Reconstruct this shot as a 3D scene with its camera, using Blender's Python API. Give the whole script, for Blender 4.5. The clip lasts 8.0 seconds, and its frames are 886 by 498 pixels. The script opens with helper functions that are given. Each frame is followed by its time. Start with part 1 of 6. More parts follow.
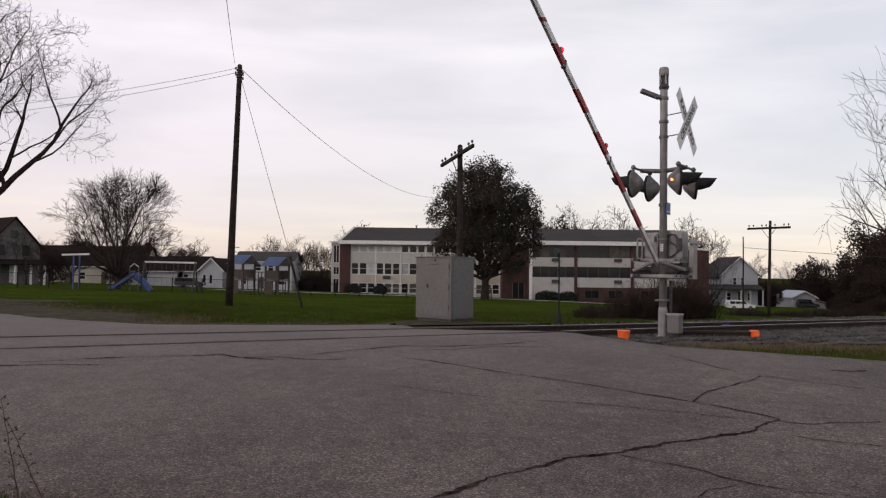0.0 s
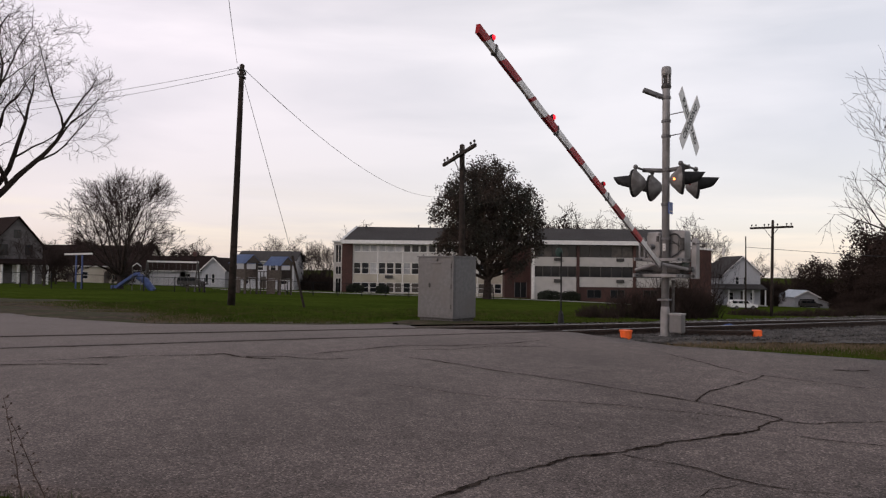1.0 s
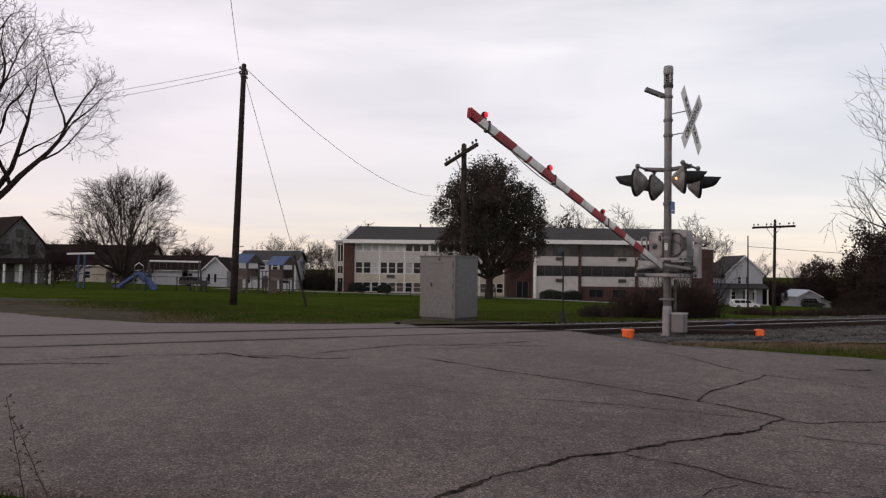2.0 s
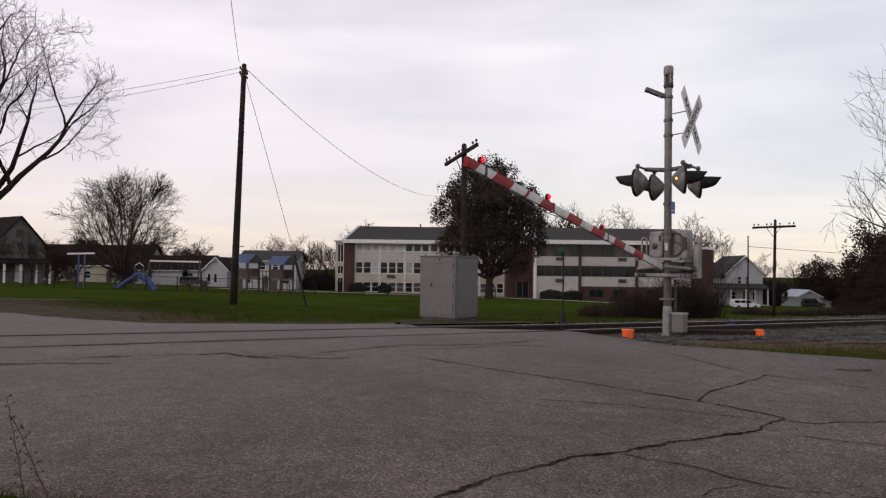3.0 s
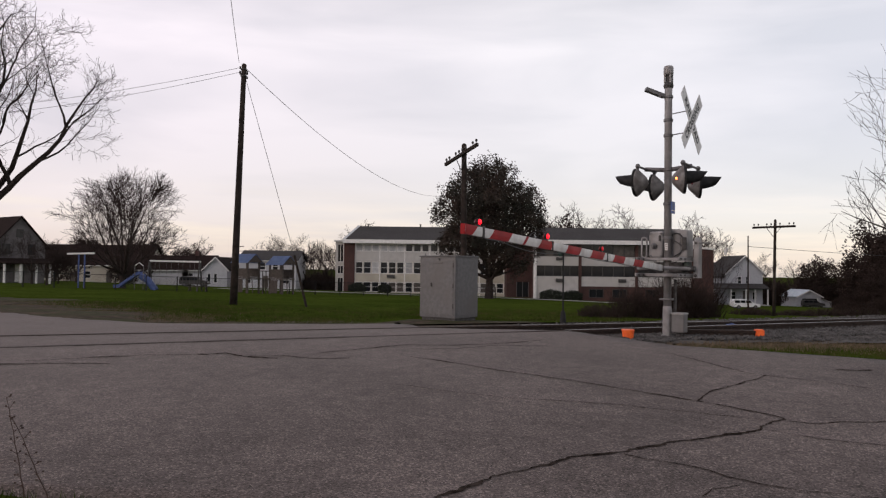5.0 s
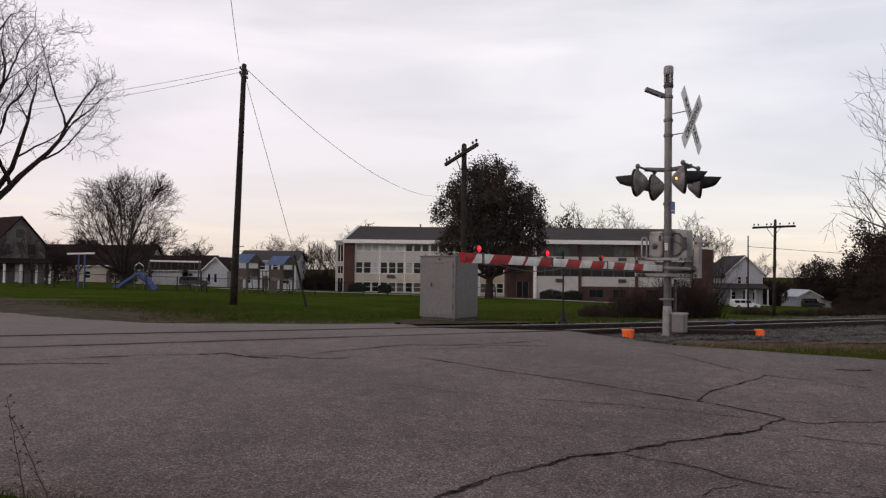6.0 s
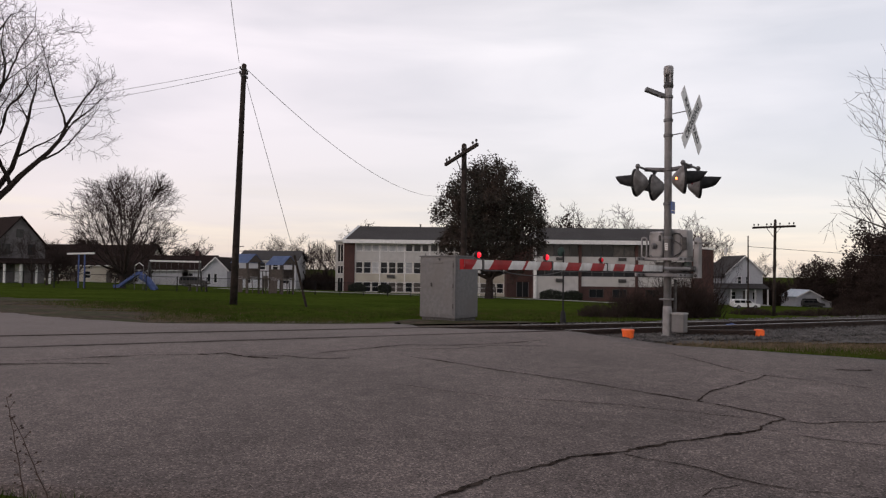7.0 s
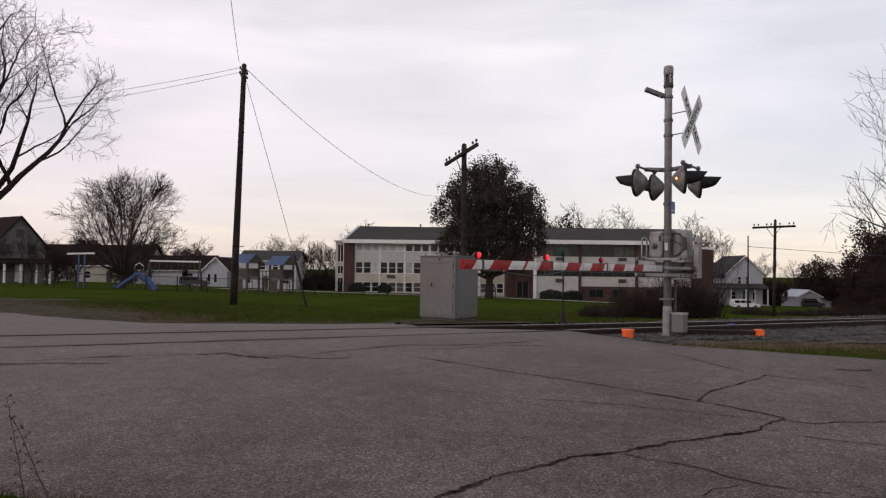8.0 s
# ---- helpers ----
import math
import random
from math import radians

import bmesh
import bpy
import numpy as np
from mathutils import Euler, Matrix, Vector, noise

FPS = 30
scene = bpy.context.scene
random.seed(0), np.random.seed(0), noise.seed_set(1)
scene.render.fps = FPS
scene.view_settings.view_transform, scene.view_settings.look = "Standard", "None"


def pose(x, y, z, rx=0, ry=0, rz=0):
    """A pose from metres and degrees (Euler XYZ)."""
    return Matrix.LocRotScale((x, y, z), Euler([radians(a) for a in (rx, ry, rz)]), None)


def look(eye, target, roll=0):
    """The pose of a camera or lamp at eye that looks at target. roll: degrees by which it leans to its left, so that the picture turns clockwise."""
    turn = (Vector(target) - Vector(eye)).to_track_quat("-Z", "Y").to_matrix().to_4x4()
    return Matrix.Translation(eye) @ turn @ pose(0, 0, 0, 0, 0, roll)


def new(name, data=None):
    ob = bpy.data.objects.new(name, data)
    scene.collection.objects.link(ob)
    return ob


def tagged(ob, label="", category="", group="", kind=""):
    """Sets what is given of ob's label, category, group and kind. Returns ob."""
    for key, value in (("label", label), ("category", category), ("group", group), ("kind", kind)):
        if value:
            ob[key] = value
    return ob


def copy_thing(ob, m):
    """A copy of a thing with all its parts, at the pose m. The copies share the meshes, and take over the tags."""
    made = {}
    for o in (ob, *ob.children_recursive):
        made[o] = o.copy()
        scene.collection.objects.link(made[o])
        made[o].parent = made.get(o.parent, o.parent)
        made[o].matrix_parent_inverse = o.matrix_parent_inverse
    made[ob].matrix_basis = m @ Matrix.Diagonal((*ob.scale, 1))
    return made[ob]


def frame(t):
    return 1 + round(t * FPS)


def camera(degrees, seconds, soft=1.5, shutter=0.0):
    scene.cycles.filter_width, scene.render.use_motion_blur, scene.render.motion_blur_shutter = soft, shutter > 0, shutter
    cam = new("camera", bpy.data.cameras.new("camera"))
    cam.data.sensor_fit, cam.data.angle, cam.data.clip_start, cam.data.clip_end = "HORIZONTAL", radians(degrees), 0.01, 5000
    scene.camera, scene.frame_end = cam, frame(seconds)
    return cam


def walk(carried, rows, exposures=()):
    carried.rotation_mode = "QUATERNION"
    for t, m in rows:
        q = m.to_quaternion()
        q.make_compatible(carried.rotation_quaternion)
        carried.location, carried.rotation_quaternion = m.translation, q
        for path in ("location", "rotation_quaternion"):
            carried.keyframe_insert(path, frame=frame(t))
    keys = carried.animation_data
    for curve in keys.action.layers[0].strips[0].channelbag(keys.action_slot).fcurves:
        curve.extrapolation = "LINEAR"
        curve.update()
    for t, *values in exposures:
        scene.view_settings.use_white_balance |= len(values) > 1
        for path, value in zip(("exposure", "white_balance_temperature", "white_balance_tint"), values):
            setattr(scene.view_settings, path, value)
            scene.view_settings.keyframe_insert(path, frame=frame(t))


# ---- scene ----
from mathutils import geometry

EYE = Vector((0, 0, 1.064))
cam = camera(64.2, 8.0, 1.25)


def aim(right, up):
    """Pose of the camera on its tripod, panned and tilted by small slopes."""
    return look(EYE, EYE + Vector((right, 1, 0.0296 + up)), 0.7)


walk(cam, [(0.0, aim(0.0058, 0.0015)), (0.5, aim(0.0046, 0.0013)), (1.0, aim(0.0028, 0.0008)), (1.5, aim(0.0012, 0.0004)),
           (2.0, aim(0.0002, 0.0)), (2.6, aim(0, 0)), (3.5, aim(0, 0)), (8.0, aim(0, 0))],
     exposures=[(0.0, 0.0, 6650, 19), (8.0, 0.0, 6650, 19)])

# ---------------------------------------------------------------- world and sun
SUN_TURN, SUN_HEIGHT = radians(-118), radians(24)
world = bpy.data.worlds.new("overcast_sky")
scene.world = world
world.use_nodes = True
wn, wl = world.node_tree.nodes, world.node_tree.links
wn.clear()
w_out = wn.new("ShaderNodeOutputWorld")
w_bg = wn.new("ShaderNodeBackground")
w_add = wn.new("ShaderNodeAddShader")
w_sky_bg = wn.new("ShaderNodeBackground")
w_sky = wn.new("ShaderNodeTexSky")
w_sky.sky_type = "NISHITA"
w_sky.sun_disc = False
w_sky.sun_elevation, w_sky.sun_rotation = SUN_HEIGHT, SUN_TURN
w_sky_bg.inputs["Strength"].default_value = 0.05
w_co = wn.new("ShaderNodeTexCoord")
w_map = wn.new("ShaderNodeMapping")
w_map.inputs["Scale"].default_value = (1.0, 1.0, 4.6)
w_map.inputs["Rotation"].default_value = (0.0, radians(7), 0.0)
w_noise = wn.new("ShaderNodeTexNoise")
w_noise.inputs["Scale"].default_value = 2.1
w_noise.inputs["Detail"].default_value = 5.0
w_noise.inputs["Roughness"].default_value = 0.45
w_noise.inputs["Distortion"].default_value = 0.4
w_ramp = wn.new("ShaderNodeValToRGB")
w_ramp.color_ramp.elements[0].position, w_ramp.color_ramp.elements[0].color = 0.36, (0.562, 0.562, 0.55, 1)
w_ramp.color_ramp.elements[1].position, w_ramp.color_ramp.elements[1].color = 0.60, (0.79, 0.768, 0.742, 1)
w_sep = wn.new("ShaderNodeSeparateXYZ")
w_low = wn.new("ShaderNodeMapRange")
w_low.inputs["From Min"].default_value, w_low.inputs["From Max"].default_value = 0.0, 0.3
w_low.inputs["To Min"].default_value, w_low.inputs["To Max"].default_value = 0.85, 0.0
w_mix = wn.new("ShaderNodeMixRGB")
w_mix.inputs[2].default_value = (0.49, 0.44, 0.415, 1)
wl.new(w_co.outputs["Generated"], w_map.inputs["Vector"])
wl.new(w_map.outputs[0], w_noise.inputs["Vector"])
wl.new(w_noise.outputs["Fac"], w_ramp.inputs[0])
wl.new(w_co.outputs["Generated"], w_sep.inputs[0])
wl.new(w_sep.outputs[2], w_low.inputs["Value"])
wl.new(w_low.outputs[0], w_mix.inputs[0])
wl.new(w_ramp.outputs[0], w_mix.inputs[1])
w_high = wn.new("ShaderNodeMapRange")  # the sky overhead, out of view, is dimmed to lower the light on the ground
w_high.interpolation_type = "SMOOTHSTEP"
w_high.inputs["From Min"].default_value, w_high.inputs["From Max"].default_value = 0.3, 0.85
w_high.inputs["To Min"].default_value, w_high.inputs["To Max"].default_value = 1.0, 0.5
wl.new(w_sep.outputs[2], w_high.inputs["Value"])
w_overhead = wn.new("ShaderNodeMixRGB")
w_overhead.blend_type = "MULTIPLY"
w_overhead.inputs[0].default_value = 1.0
wl.new(w_mix.outputs[0], w_overhead.inputs[1])
wl.new(w_high.outputs[0], w_overhead.inputs[2])
w_side = wn.new("ShaderNodeMapRange")  # thinner cloud, so a brighter sky, to the west
w_side.inputs["From Min"].default_value, w_side.inputs["From Max"].default_value = -0.5, 0.15
wl.new(w_sep.outputs[0], w_side.inputs["Value"])
w_veil = wn.new("ShaderNodeMixRGB")
w_veil.inputs[1].default_value, w_veil.inputs[2].default_value = (1.15, 1.1, 1.125, 1), (1.03, 1.045, 1.02, 1)
wl.new(w_side.outputs[0], w_veil.inputs[0])
w_west = wn.new("ShaderNodeMixRGB")
w_west.blend_type = "MULTIPLY"
w_west.inputs[0].default_value = 1.0
wl.new(w_overhead.outputs[0], w_west.inputs[1])
wl.new(w_veil.outputs[0], w_west.inputs[2])
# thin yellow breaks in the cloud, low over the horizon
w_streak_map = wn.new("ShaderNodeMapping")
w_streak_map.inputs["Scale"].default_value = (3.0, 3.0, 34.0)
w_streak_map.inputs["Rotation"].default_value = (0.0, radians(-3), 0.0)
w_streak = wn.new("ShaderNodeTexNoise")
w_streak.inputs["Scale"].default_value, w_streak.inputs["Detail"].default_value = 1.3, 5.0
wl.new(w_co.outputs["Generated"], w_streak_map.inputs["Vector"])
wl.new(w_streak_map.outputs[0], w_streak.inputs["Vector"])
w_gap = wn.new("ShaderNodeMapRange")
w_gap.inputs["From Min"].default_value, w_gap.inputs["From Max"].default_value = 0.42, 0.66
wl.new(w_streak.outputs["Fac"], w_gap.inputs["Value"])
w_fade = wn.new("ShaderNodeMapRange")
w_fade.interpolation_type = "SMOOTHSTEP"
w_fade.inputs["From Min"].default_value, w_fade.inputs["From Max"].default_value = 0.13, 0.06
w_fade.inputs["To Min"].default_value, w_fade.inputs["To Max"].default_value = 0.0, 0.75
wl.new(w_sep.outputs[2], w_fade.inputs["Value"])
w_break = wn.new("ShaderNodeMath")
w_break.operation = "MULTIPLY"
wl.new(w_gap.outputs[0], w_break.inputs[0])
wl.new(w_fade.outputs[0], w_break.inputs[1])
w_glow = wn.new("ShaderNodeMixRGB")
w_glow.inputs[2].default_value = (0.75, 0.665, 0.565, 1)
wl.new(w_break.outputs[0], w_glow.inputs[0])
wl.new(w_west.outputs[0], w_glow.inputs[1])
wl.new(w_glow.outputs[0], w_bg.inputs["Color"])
wl.new(w_sky.outputs[0], w_sky_bg.inputs["Color"])
wl.new(w_bg.outputs[0], w_add.inputs[0])
wl.new(w_sky_bg.outputs[0], w_add.inputs[1])
wl.new(w_add.outputs[0], w_out.inputs["Surface"])

sun = new("sun", bpy.data.lights.new("sun", "SUN"))
sun.data.energy, sun.data.angle, sun.data.color = 0.5, radians(20), (1.0, 0.9, 0.8)
sun_from = Vector((math.sin(SUN_TURN) * math.cos(SUN_HEIGHT), math.cos(SUN_TURN) * math.cos(SUN_HEIGHT), math.sin(SUN_HEIGHT)))
sun.matrix_world = look(sun_from * 50, (0, 0, 0))


# ---------------------------------------------------------------- materials
def material(name, c1, c2, scale=4.0, rough=0.8, bump=0.0, bump_scale=60.0, metal=0.0, c3=None, scale3=0.4, vary=0.0, low=0.35, high=0.65, spec=0.5):
    """Two-scale mottled surface: c1 to c2 by fine noise, c3 in large patches, bump, and a shift of value from object to object."""
    m = bpy.data.materials.new(name)
    m.use_nodes = True
    n, l = m.node_tree.nodes, m.node_tree.links
    b = n["Principled BSDF"]
    co = n.new("ShaderNodeTexCoord")
    fine = n.new("ShaderNodeTexNoise")
    fine.inputs["Scale"].default_value, fine.inputs["Detail"].default_value = scale, 6
    l.new(co.outputs["Object"], fine.inputs["Vector"])
    ramp = n.new("ShaderNodeValToRGB")
    ramp.color_ramp.elements[0].position, ramp.color_ramp.elements[0].color = low, (*c1, 1)
    ramp.color_ramp.elements[1].position, ramp.color_ramp.elements[1].color = high, (*c2, 1)
    l.new(fine.outputs["Fac"], ramp.inputs[0])
    col = ramp.outputs[0]
    if c3:
        big = n.new("ShaderNodeTexNoise")
        big.inputs["Scale"].default_value, big.inputs["Detail"].default_value = scale3, 4
        l.new(co.outputs["Object"], big.inputs["Vector"])
        rng = n.new("ShaderNodeMapRange")
        rng.inputs["From Min"].default_value, rng.inputs["From Max"].default_value = 0.42, 0.66
        l.new(big.outputs["Fac"], rng.inputs["Value"])
        mix = n.new("ShaderNodeMixRGB")
        mix.inputs[2].default_value = (*c3, 1)
        l.new(rng.outputs[0], mix.inputs[0])
        l.new(col, mix.inputs[1])
        col = mix.outputs[0]
    if vary:
        info = n.new("ShaderNodeObjectInfo")
        hsv = n.new("ShaderNodeHueSaturation")
        vr = n.new("ShaderNodeMapRange")
        vr.inputs["To Min"].default_value, vr.inputs["To Max"].default_value = 1 - vary, 1 + vary
        l.new(info.outputs["Random"], vr.inputs["Value"])
        l.new(vr.outputs[0], hsv.inputs["Value"])
        l.new(col, hsv.inputs["Color"])
        col = hsv.outputs[0]
    l.new(col, b.inputs["Base Color"])
    b.inputs["Roughness"].default_value, b.inputs["Metallic"].default_value = rough, metal
    b.inputs["Specular IOR Level"].default_value = spec
    if bump:
        bn = n.new("ShaderNodeTexNoise")
        bn.inputs["Scale"].default_value, bn.inputs["Detail"].default_value = bump_scale, 5
        l.new(co.outputs["Object"], bn.inputs["Vector"])
        bp = n.new("ShaderNodeBump")
        bp.inputs["Strength"].default_value, bp.inputs["Distance"].default_value = bump, 0.02
        l.new(bn.outputs["Fac"], bp.inputs["Height"])
        l.new(bp.outputs[0], b.inputs["Normal"])
    return m


def glowing(name, color, strength):
    m = bpy.data.materials.new(name)
    m.use_nodes = True
    b = m.node_tree.nodes["Principled BSDF"]
    b.inputs["Base Color"].default_value = (*color, 1)
    b.inputs["Emission Color"].default_value = (*color, 1)
    b.inputs["Emission Strength"].default_value = strength
    b.inputs["Roughness"].default_value = 0.2
    return m


def asphalt_material():
    """Old coarse asphalt: speckled stones, worn lighter wheel paths, oily patches."""
    m = bpy.data.materials.new("asphalt")
    m.use_nodes = True
    n, l = m.node_tree.nodes, m.node_tree.links
    b = n["Principled BSDF"]
    co = n.new("ShaderNodeTexCoord")
    cells = n.new("ShaderNodeTexVoronoi")
    cells.inputs["Scale"].default_value = 95
    l.new(co.outputs["Object"], cells.inputs["Vector"])
    sp = n.new("ShaderNodeSeparateColor")
    l.new(cells.outputs["Color"], sp.inputs[0])
    stones = n.new("ShaderNodeValToRGB")
    e = stones.color_ramp.elements
    e[0].position, e[0].color = 0.0, (0.040, 0.033, 0.031, 1)
    e[1].position, e[1].color = 1.0, (0.25, 0.205, 0.188, 1)
    e.new(0.5).color = (0.104, 0.083, 0.077, 1)
    e.new(0.86).color = (0.14, 0.112, 0.103, 1)
    l.new(sp.outputs[0], stones.inputs[0])
    big = n.new("ShaderNodeTexNoise")
    big.inputs["Scale"].default_value, big.inputs["Detail"].default_value, big.inputs["Roughness"].default_value = 0.42, 7, 0.62
    l.new(co.outputs["Object"], big.inputs["Vector"])
    worn = n.new("ShaderNodeMapRange")
    worn.inputs["From Min"].default_value, worn.inputs["From Max"].default_value = 0.34, 0.68
    worn.inputs["To Min"].default_value, worn.inputs["To Max"].default_value = 0.72, 1.3
    l.new(big.outputs["Fac"], worn.inputs["Value"])
    mul = n.new("ShaderNodeMixRGB")
    mul.blend_type = "MULTIPLY"
    mul.inputs[0].default_value = 1.0
    l.new(stones.outputs[0], mul.inputs[1])
    l.new(worn.outputs[0], mul.inputs[2])
    # blotches a hand's breadth across, where the binder has worn off
    mid = n.new("ShaderNodeTexNoise")
    mid.inputs["Scale"].default_value, mid.inputs["Detail"].default_value, mid.inputs["Roughness"].default_value = 5.5, 8, 0.7
    l.new(co.outputs["Object"], mid.inputs["Vector"])
    blot = n.new("ShaderNodeMapRange")
    blot.inputs["From Min"].default_value, blot.inputs["From Max"].default_value = 0.3, 0.7
    blot.inputs["To Min"].default_value, blot.inputs["To Max"].default_value = 0.7, 1.32
    l.new(mid.outputs["Fac"], blot.inputs["Value"])
    mul2 = n.new("ShaderNodeMixRGB")
    mul2.blend_type = "MULTIPLY"
    mul2.inputs[0].default_value = 1.0
    l.new(mul.outputs[0], mul2.inputs[1])
    l.new(blot.outputs[0], mul2.inputs[2])
    # dusty, bleached top of the hump beside the rails
    dot = n.new("ShaderNodeVectorMath")
    dot.operation = "DOT_PRODUCT"
    dot.inputs[1].default_value = (-0.37, 0.929, 0)
    l.new(co.outputs["Object"], dot.inputs[0])
    wob = n.new("ShaderNodeMath")
    wob.operation = "MULTIPLY_ADD"
    wob.inputs[1].default_value = 3.0
    l.new(big.outputs["Fac"], wob.inputs[0])
    l.new(dot.outputs["Value"], wob.inputs[2])
    dust = n.new("ShaderNodeMapRange")
    dust.inputs["From Min"].default_value, dust.inputs["From Max"].default_value = 5.0, 13.0
    dust.inputs["To Max"].default_value = 0.5
    l.new(wob.outputs[0], dust.inputs["Value"])
    pale = n.new("ShaderNodeMixRGB")
    pale.inputs[2].default_value = (0.185, 0.16, 0.148, 1)
    l.new(dust.outputs[0], pale.inputs[0])
    l.new(mul2.outputs[0], pale.inputs[1])
    l.new(pale.outputs[0], b.inputs["Base Color"])
    b.inputs["Roughness"].default_value = 0.88
    b.inputs["Specular IOR Level"].default_value = 0.25
    bp = n.new("ShaderNodeBump")
    bp.inputs["Strength"].default_value, bp.inputs["Distance"].default_value = 0.5, 0.006
    l.new(cells.outputs["Distance"], bp.inputs["Height"])
    l.new(bp.outputs[0], b.inputs["Normal"])
    return m


def ground_material():
    """Lawn with worn, dry patches, turning to cindery dirt beside the railway."""
    m = bpy.data.materials.new("lawn_and_dirt")
    m.use_nodes = True
    n, l = m.node_tree.nodes, m.node_tree.links
    b = n["Principled BSDF"]
    co = n.new("ShaderNodeTexCoord")

    def mottled(scale, stops, detail=6):
        t = n.new("ShaderNodeTexNoise")
        t.inputs["Scale"].default_value, t.inputs["Detail"].default_value, t.inputs["Roughness"].default_value = scale, detail, 0.65
        l.new(co.outputs["Object"], t.inputs["Vector"])
        r = n.new("ShaderNodeValToRGB")
        r.color_ramp.elements[0].position, r.color_ramp.elements[0].color = 0.33, (*stops[0], 1)
        r.color_ramp.elements[1].position, r.color_ramp.elements[1].color = 0.68, (*stops[1], 1)
        l.new(t.outputs["Fac"], r.inputs[0])
        return t, r

    t1, grass = mottled(3.0, ((0.027, 0.041, 0.007), (0.056, 0.081, 0.015)))
    t2, dirt = mottled(9.0, ((0.06, 0.05, 0.042), (0.14, 0.12, 0.102)))
    t3, patch = mottled(0.22, ((0.75, 0.8, 0.7), (1.2, 1.15, 1.05)))
    mul = n.new("ShaderNodeMixRGB")
    mul.blend_type = "MULTIPLY"
    mul.inputs[0].default_value = 1
    l.new(grass.outputs[0], mul.inputs[1])
    l.new(patch.outputs[0], mul.inputs[2])
    dot = n.new("ShaderNodeVectorMath")
    dot.operation = "DOT_PRODUCT"
    dot.inputs[1].default_value = (-0.37, 0.929, 0)
    l.new(co.outputs["Object"], dot.inputs[0])
    t4, _ = mottled(0.7, ((0, 0, 0), (1, 1, 1)))
    wob = n.new("ShaderNodeMath")
    wob.operation = "MULTIPLY_ADD"
    wob.inputs[1].default_value = 5.0
    l.new(t4.outputs["Fac"], wob.inputs[0])
    l.new(dot.outputs["Value"], wob.inputs[2])
    beyond = n.new("ShaderNodeMapRange")
    beyond.inputs["From Min"].default_value, beyond.inputs["From Max"].default_value = 20.6, 22.0
    l.new(wob.outputs[0], beyond.inputs["Value"])
    before = n.new("ShaderNodeMapRange")
    before.inputs["From Min"].default_value, before.inputs["From Max"].default_value = 11.9, 10.6
    l.new(wob.outputs[0], before.inputs["Value"])
    top = n.new("ShaderNodeMath")
    top.operation = "MAXIMUM"
    l.new(beyond.outputs[0], top.inputs[0])
    l.new(before.outputs[0], top.inputs[1])
    mix = n.new("ShaderNodeMixRGB")
    l.new(top.outputs[0], mix.inputs[0])
    l.new(dirt.outputs[0], mix.inputs[1])
    l.new(mul.outputs[0], mix.inputs[2])
    l.new(mix.outputs[0], b.inputs["Base Color"])
    b.inputs["Roughness"].default_value = 0.95
    b.inputs["Specular IOR Level"].default_value = 0.0
    bt = n.new("ShaderNodeTexNoise")
    bt.inputs["Scale"].default_value, bt.inputs["Detail"].default_value = 14, 6
    l.new(co.outputs["Object"], bt.inputs["Vector"])
    bp = n.new("ShaderNodeBump")
    bp.inputs["Strength"].default_value, bp.inputs["Distance"].default_value = 0.7, 0.06
    l.new(bt.outputs["Fac"], bp.inputs["Height"])
    l.new(bp.outputs[0], b.inputs["Normal"])
    return m


def glass_material(name, tint, rough=0.08):
    """Dark window glass: glossy over an unlit room."""
    m = material(name, tint, tuple(c * 1.5 for c in tint), 0.6, rough, vary=0.25, spec=0.3)
    return m


ASPHALT = asphalt_material()
LAWN = ground_material()
# dark colour in place of the shade down inside the cracks
CRACK = material("crack_depth_shade", (0.014, 0.011, 0.0095), (0.055, 0.044, 0.038), 14, 1.0, spec=0.0)
RAIL_RUST = material("rusty_rail", (0.02, 0.013, 0.011), (0.05, 0.031, 0.024), 25, 0.75, 0.4, metal=0.3)
RAIL_TOP = material("polished_rail_head", (0.16, 0.15, 0.15), (0.24, 0.23, 0.23), 8, 0.35, metal=0.9)
TIE = material("creosoted_tie", (0.03, 0.024, 0.02), (0.075, 0.06, 0.05), 12, 0.9, 0.6)
STONE = material("ballast_stone", (0.034, 0.032, 0.031), (0.1, 0.094, 0.09), 3, 0.9, 0.4, 90)
BALLAST = material("ballast_bed", (0.028, 0.025, 0.023), (0.08, 0.073, 0.068), 16, 0.95, 1.0, 22)
ALU = material("weathered_aluminium_paint", (0.21, 0.203, 0.205), (0.29, 0.28, 0.285), 7, 0.55, 0.12, 50, metal=0.2, c3=(0.17, 0.16, 0.158), scale3=2.5)
STEEL = material("galvanised_steel", (0.11, 0.108, 0.113), (0.142, 0.139, 0.145), 9, 0.5, 0.15, 40, metal=0.35, c3=(0.12, 0.113, 0.113), scale3=1.2)
LAMP_BACK = material("weathered_lamp_housing", (0.11, 0.105, 0.104), (0.22, 0.213, 0.213), 9, 0.7, 0.2, 40, c3=(0.09, 0.08, 0.076), scale3=5)
DARK_STEEL = material("dark_grimy_steel", (0.03, 0.028, 0.028), (0.075, 0.07, 0.068), 14, 0.6, 0.3, metal=0.3)
EVERGREEN_PAINT = material("dull_green_paint", (0.03, 0.045, 0.04), (0.055, 0.075, 0.065), 12, 0.6)
BLACK = material("black_painted_metal", (0.008, 0.008, 0.009), (0.017, 0.017, 0.018), 12, 0.6, 0.1, spec=0.2)
WHITE_REFL = material("white_reflective_sheeting", (0.55, 0.54, 0.54), (0.68, 0.67, 0.66), 12, 0.4, c3=(0.45, 0.43, 0.42), scale3=4)
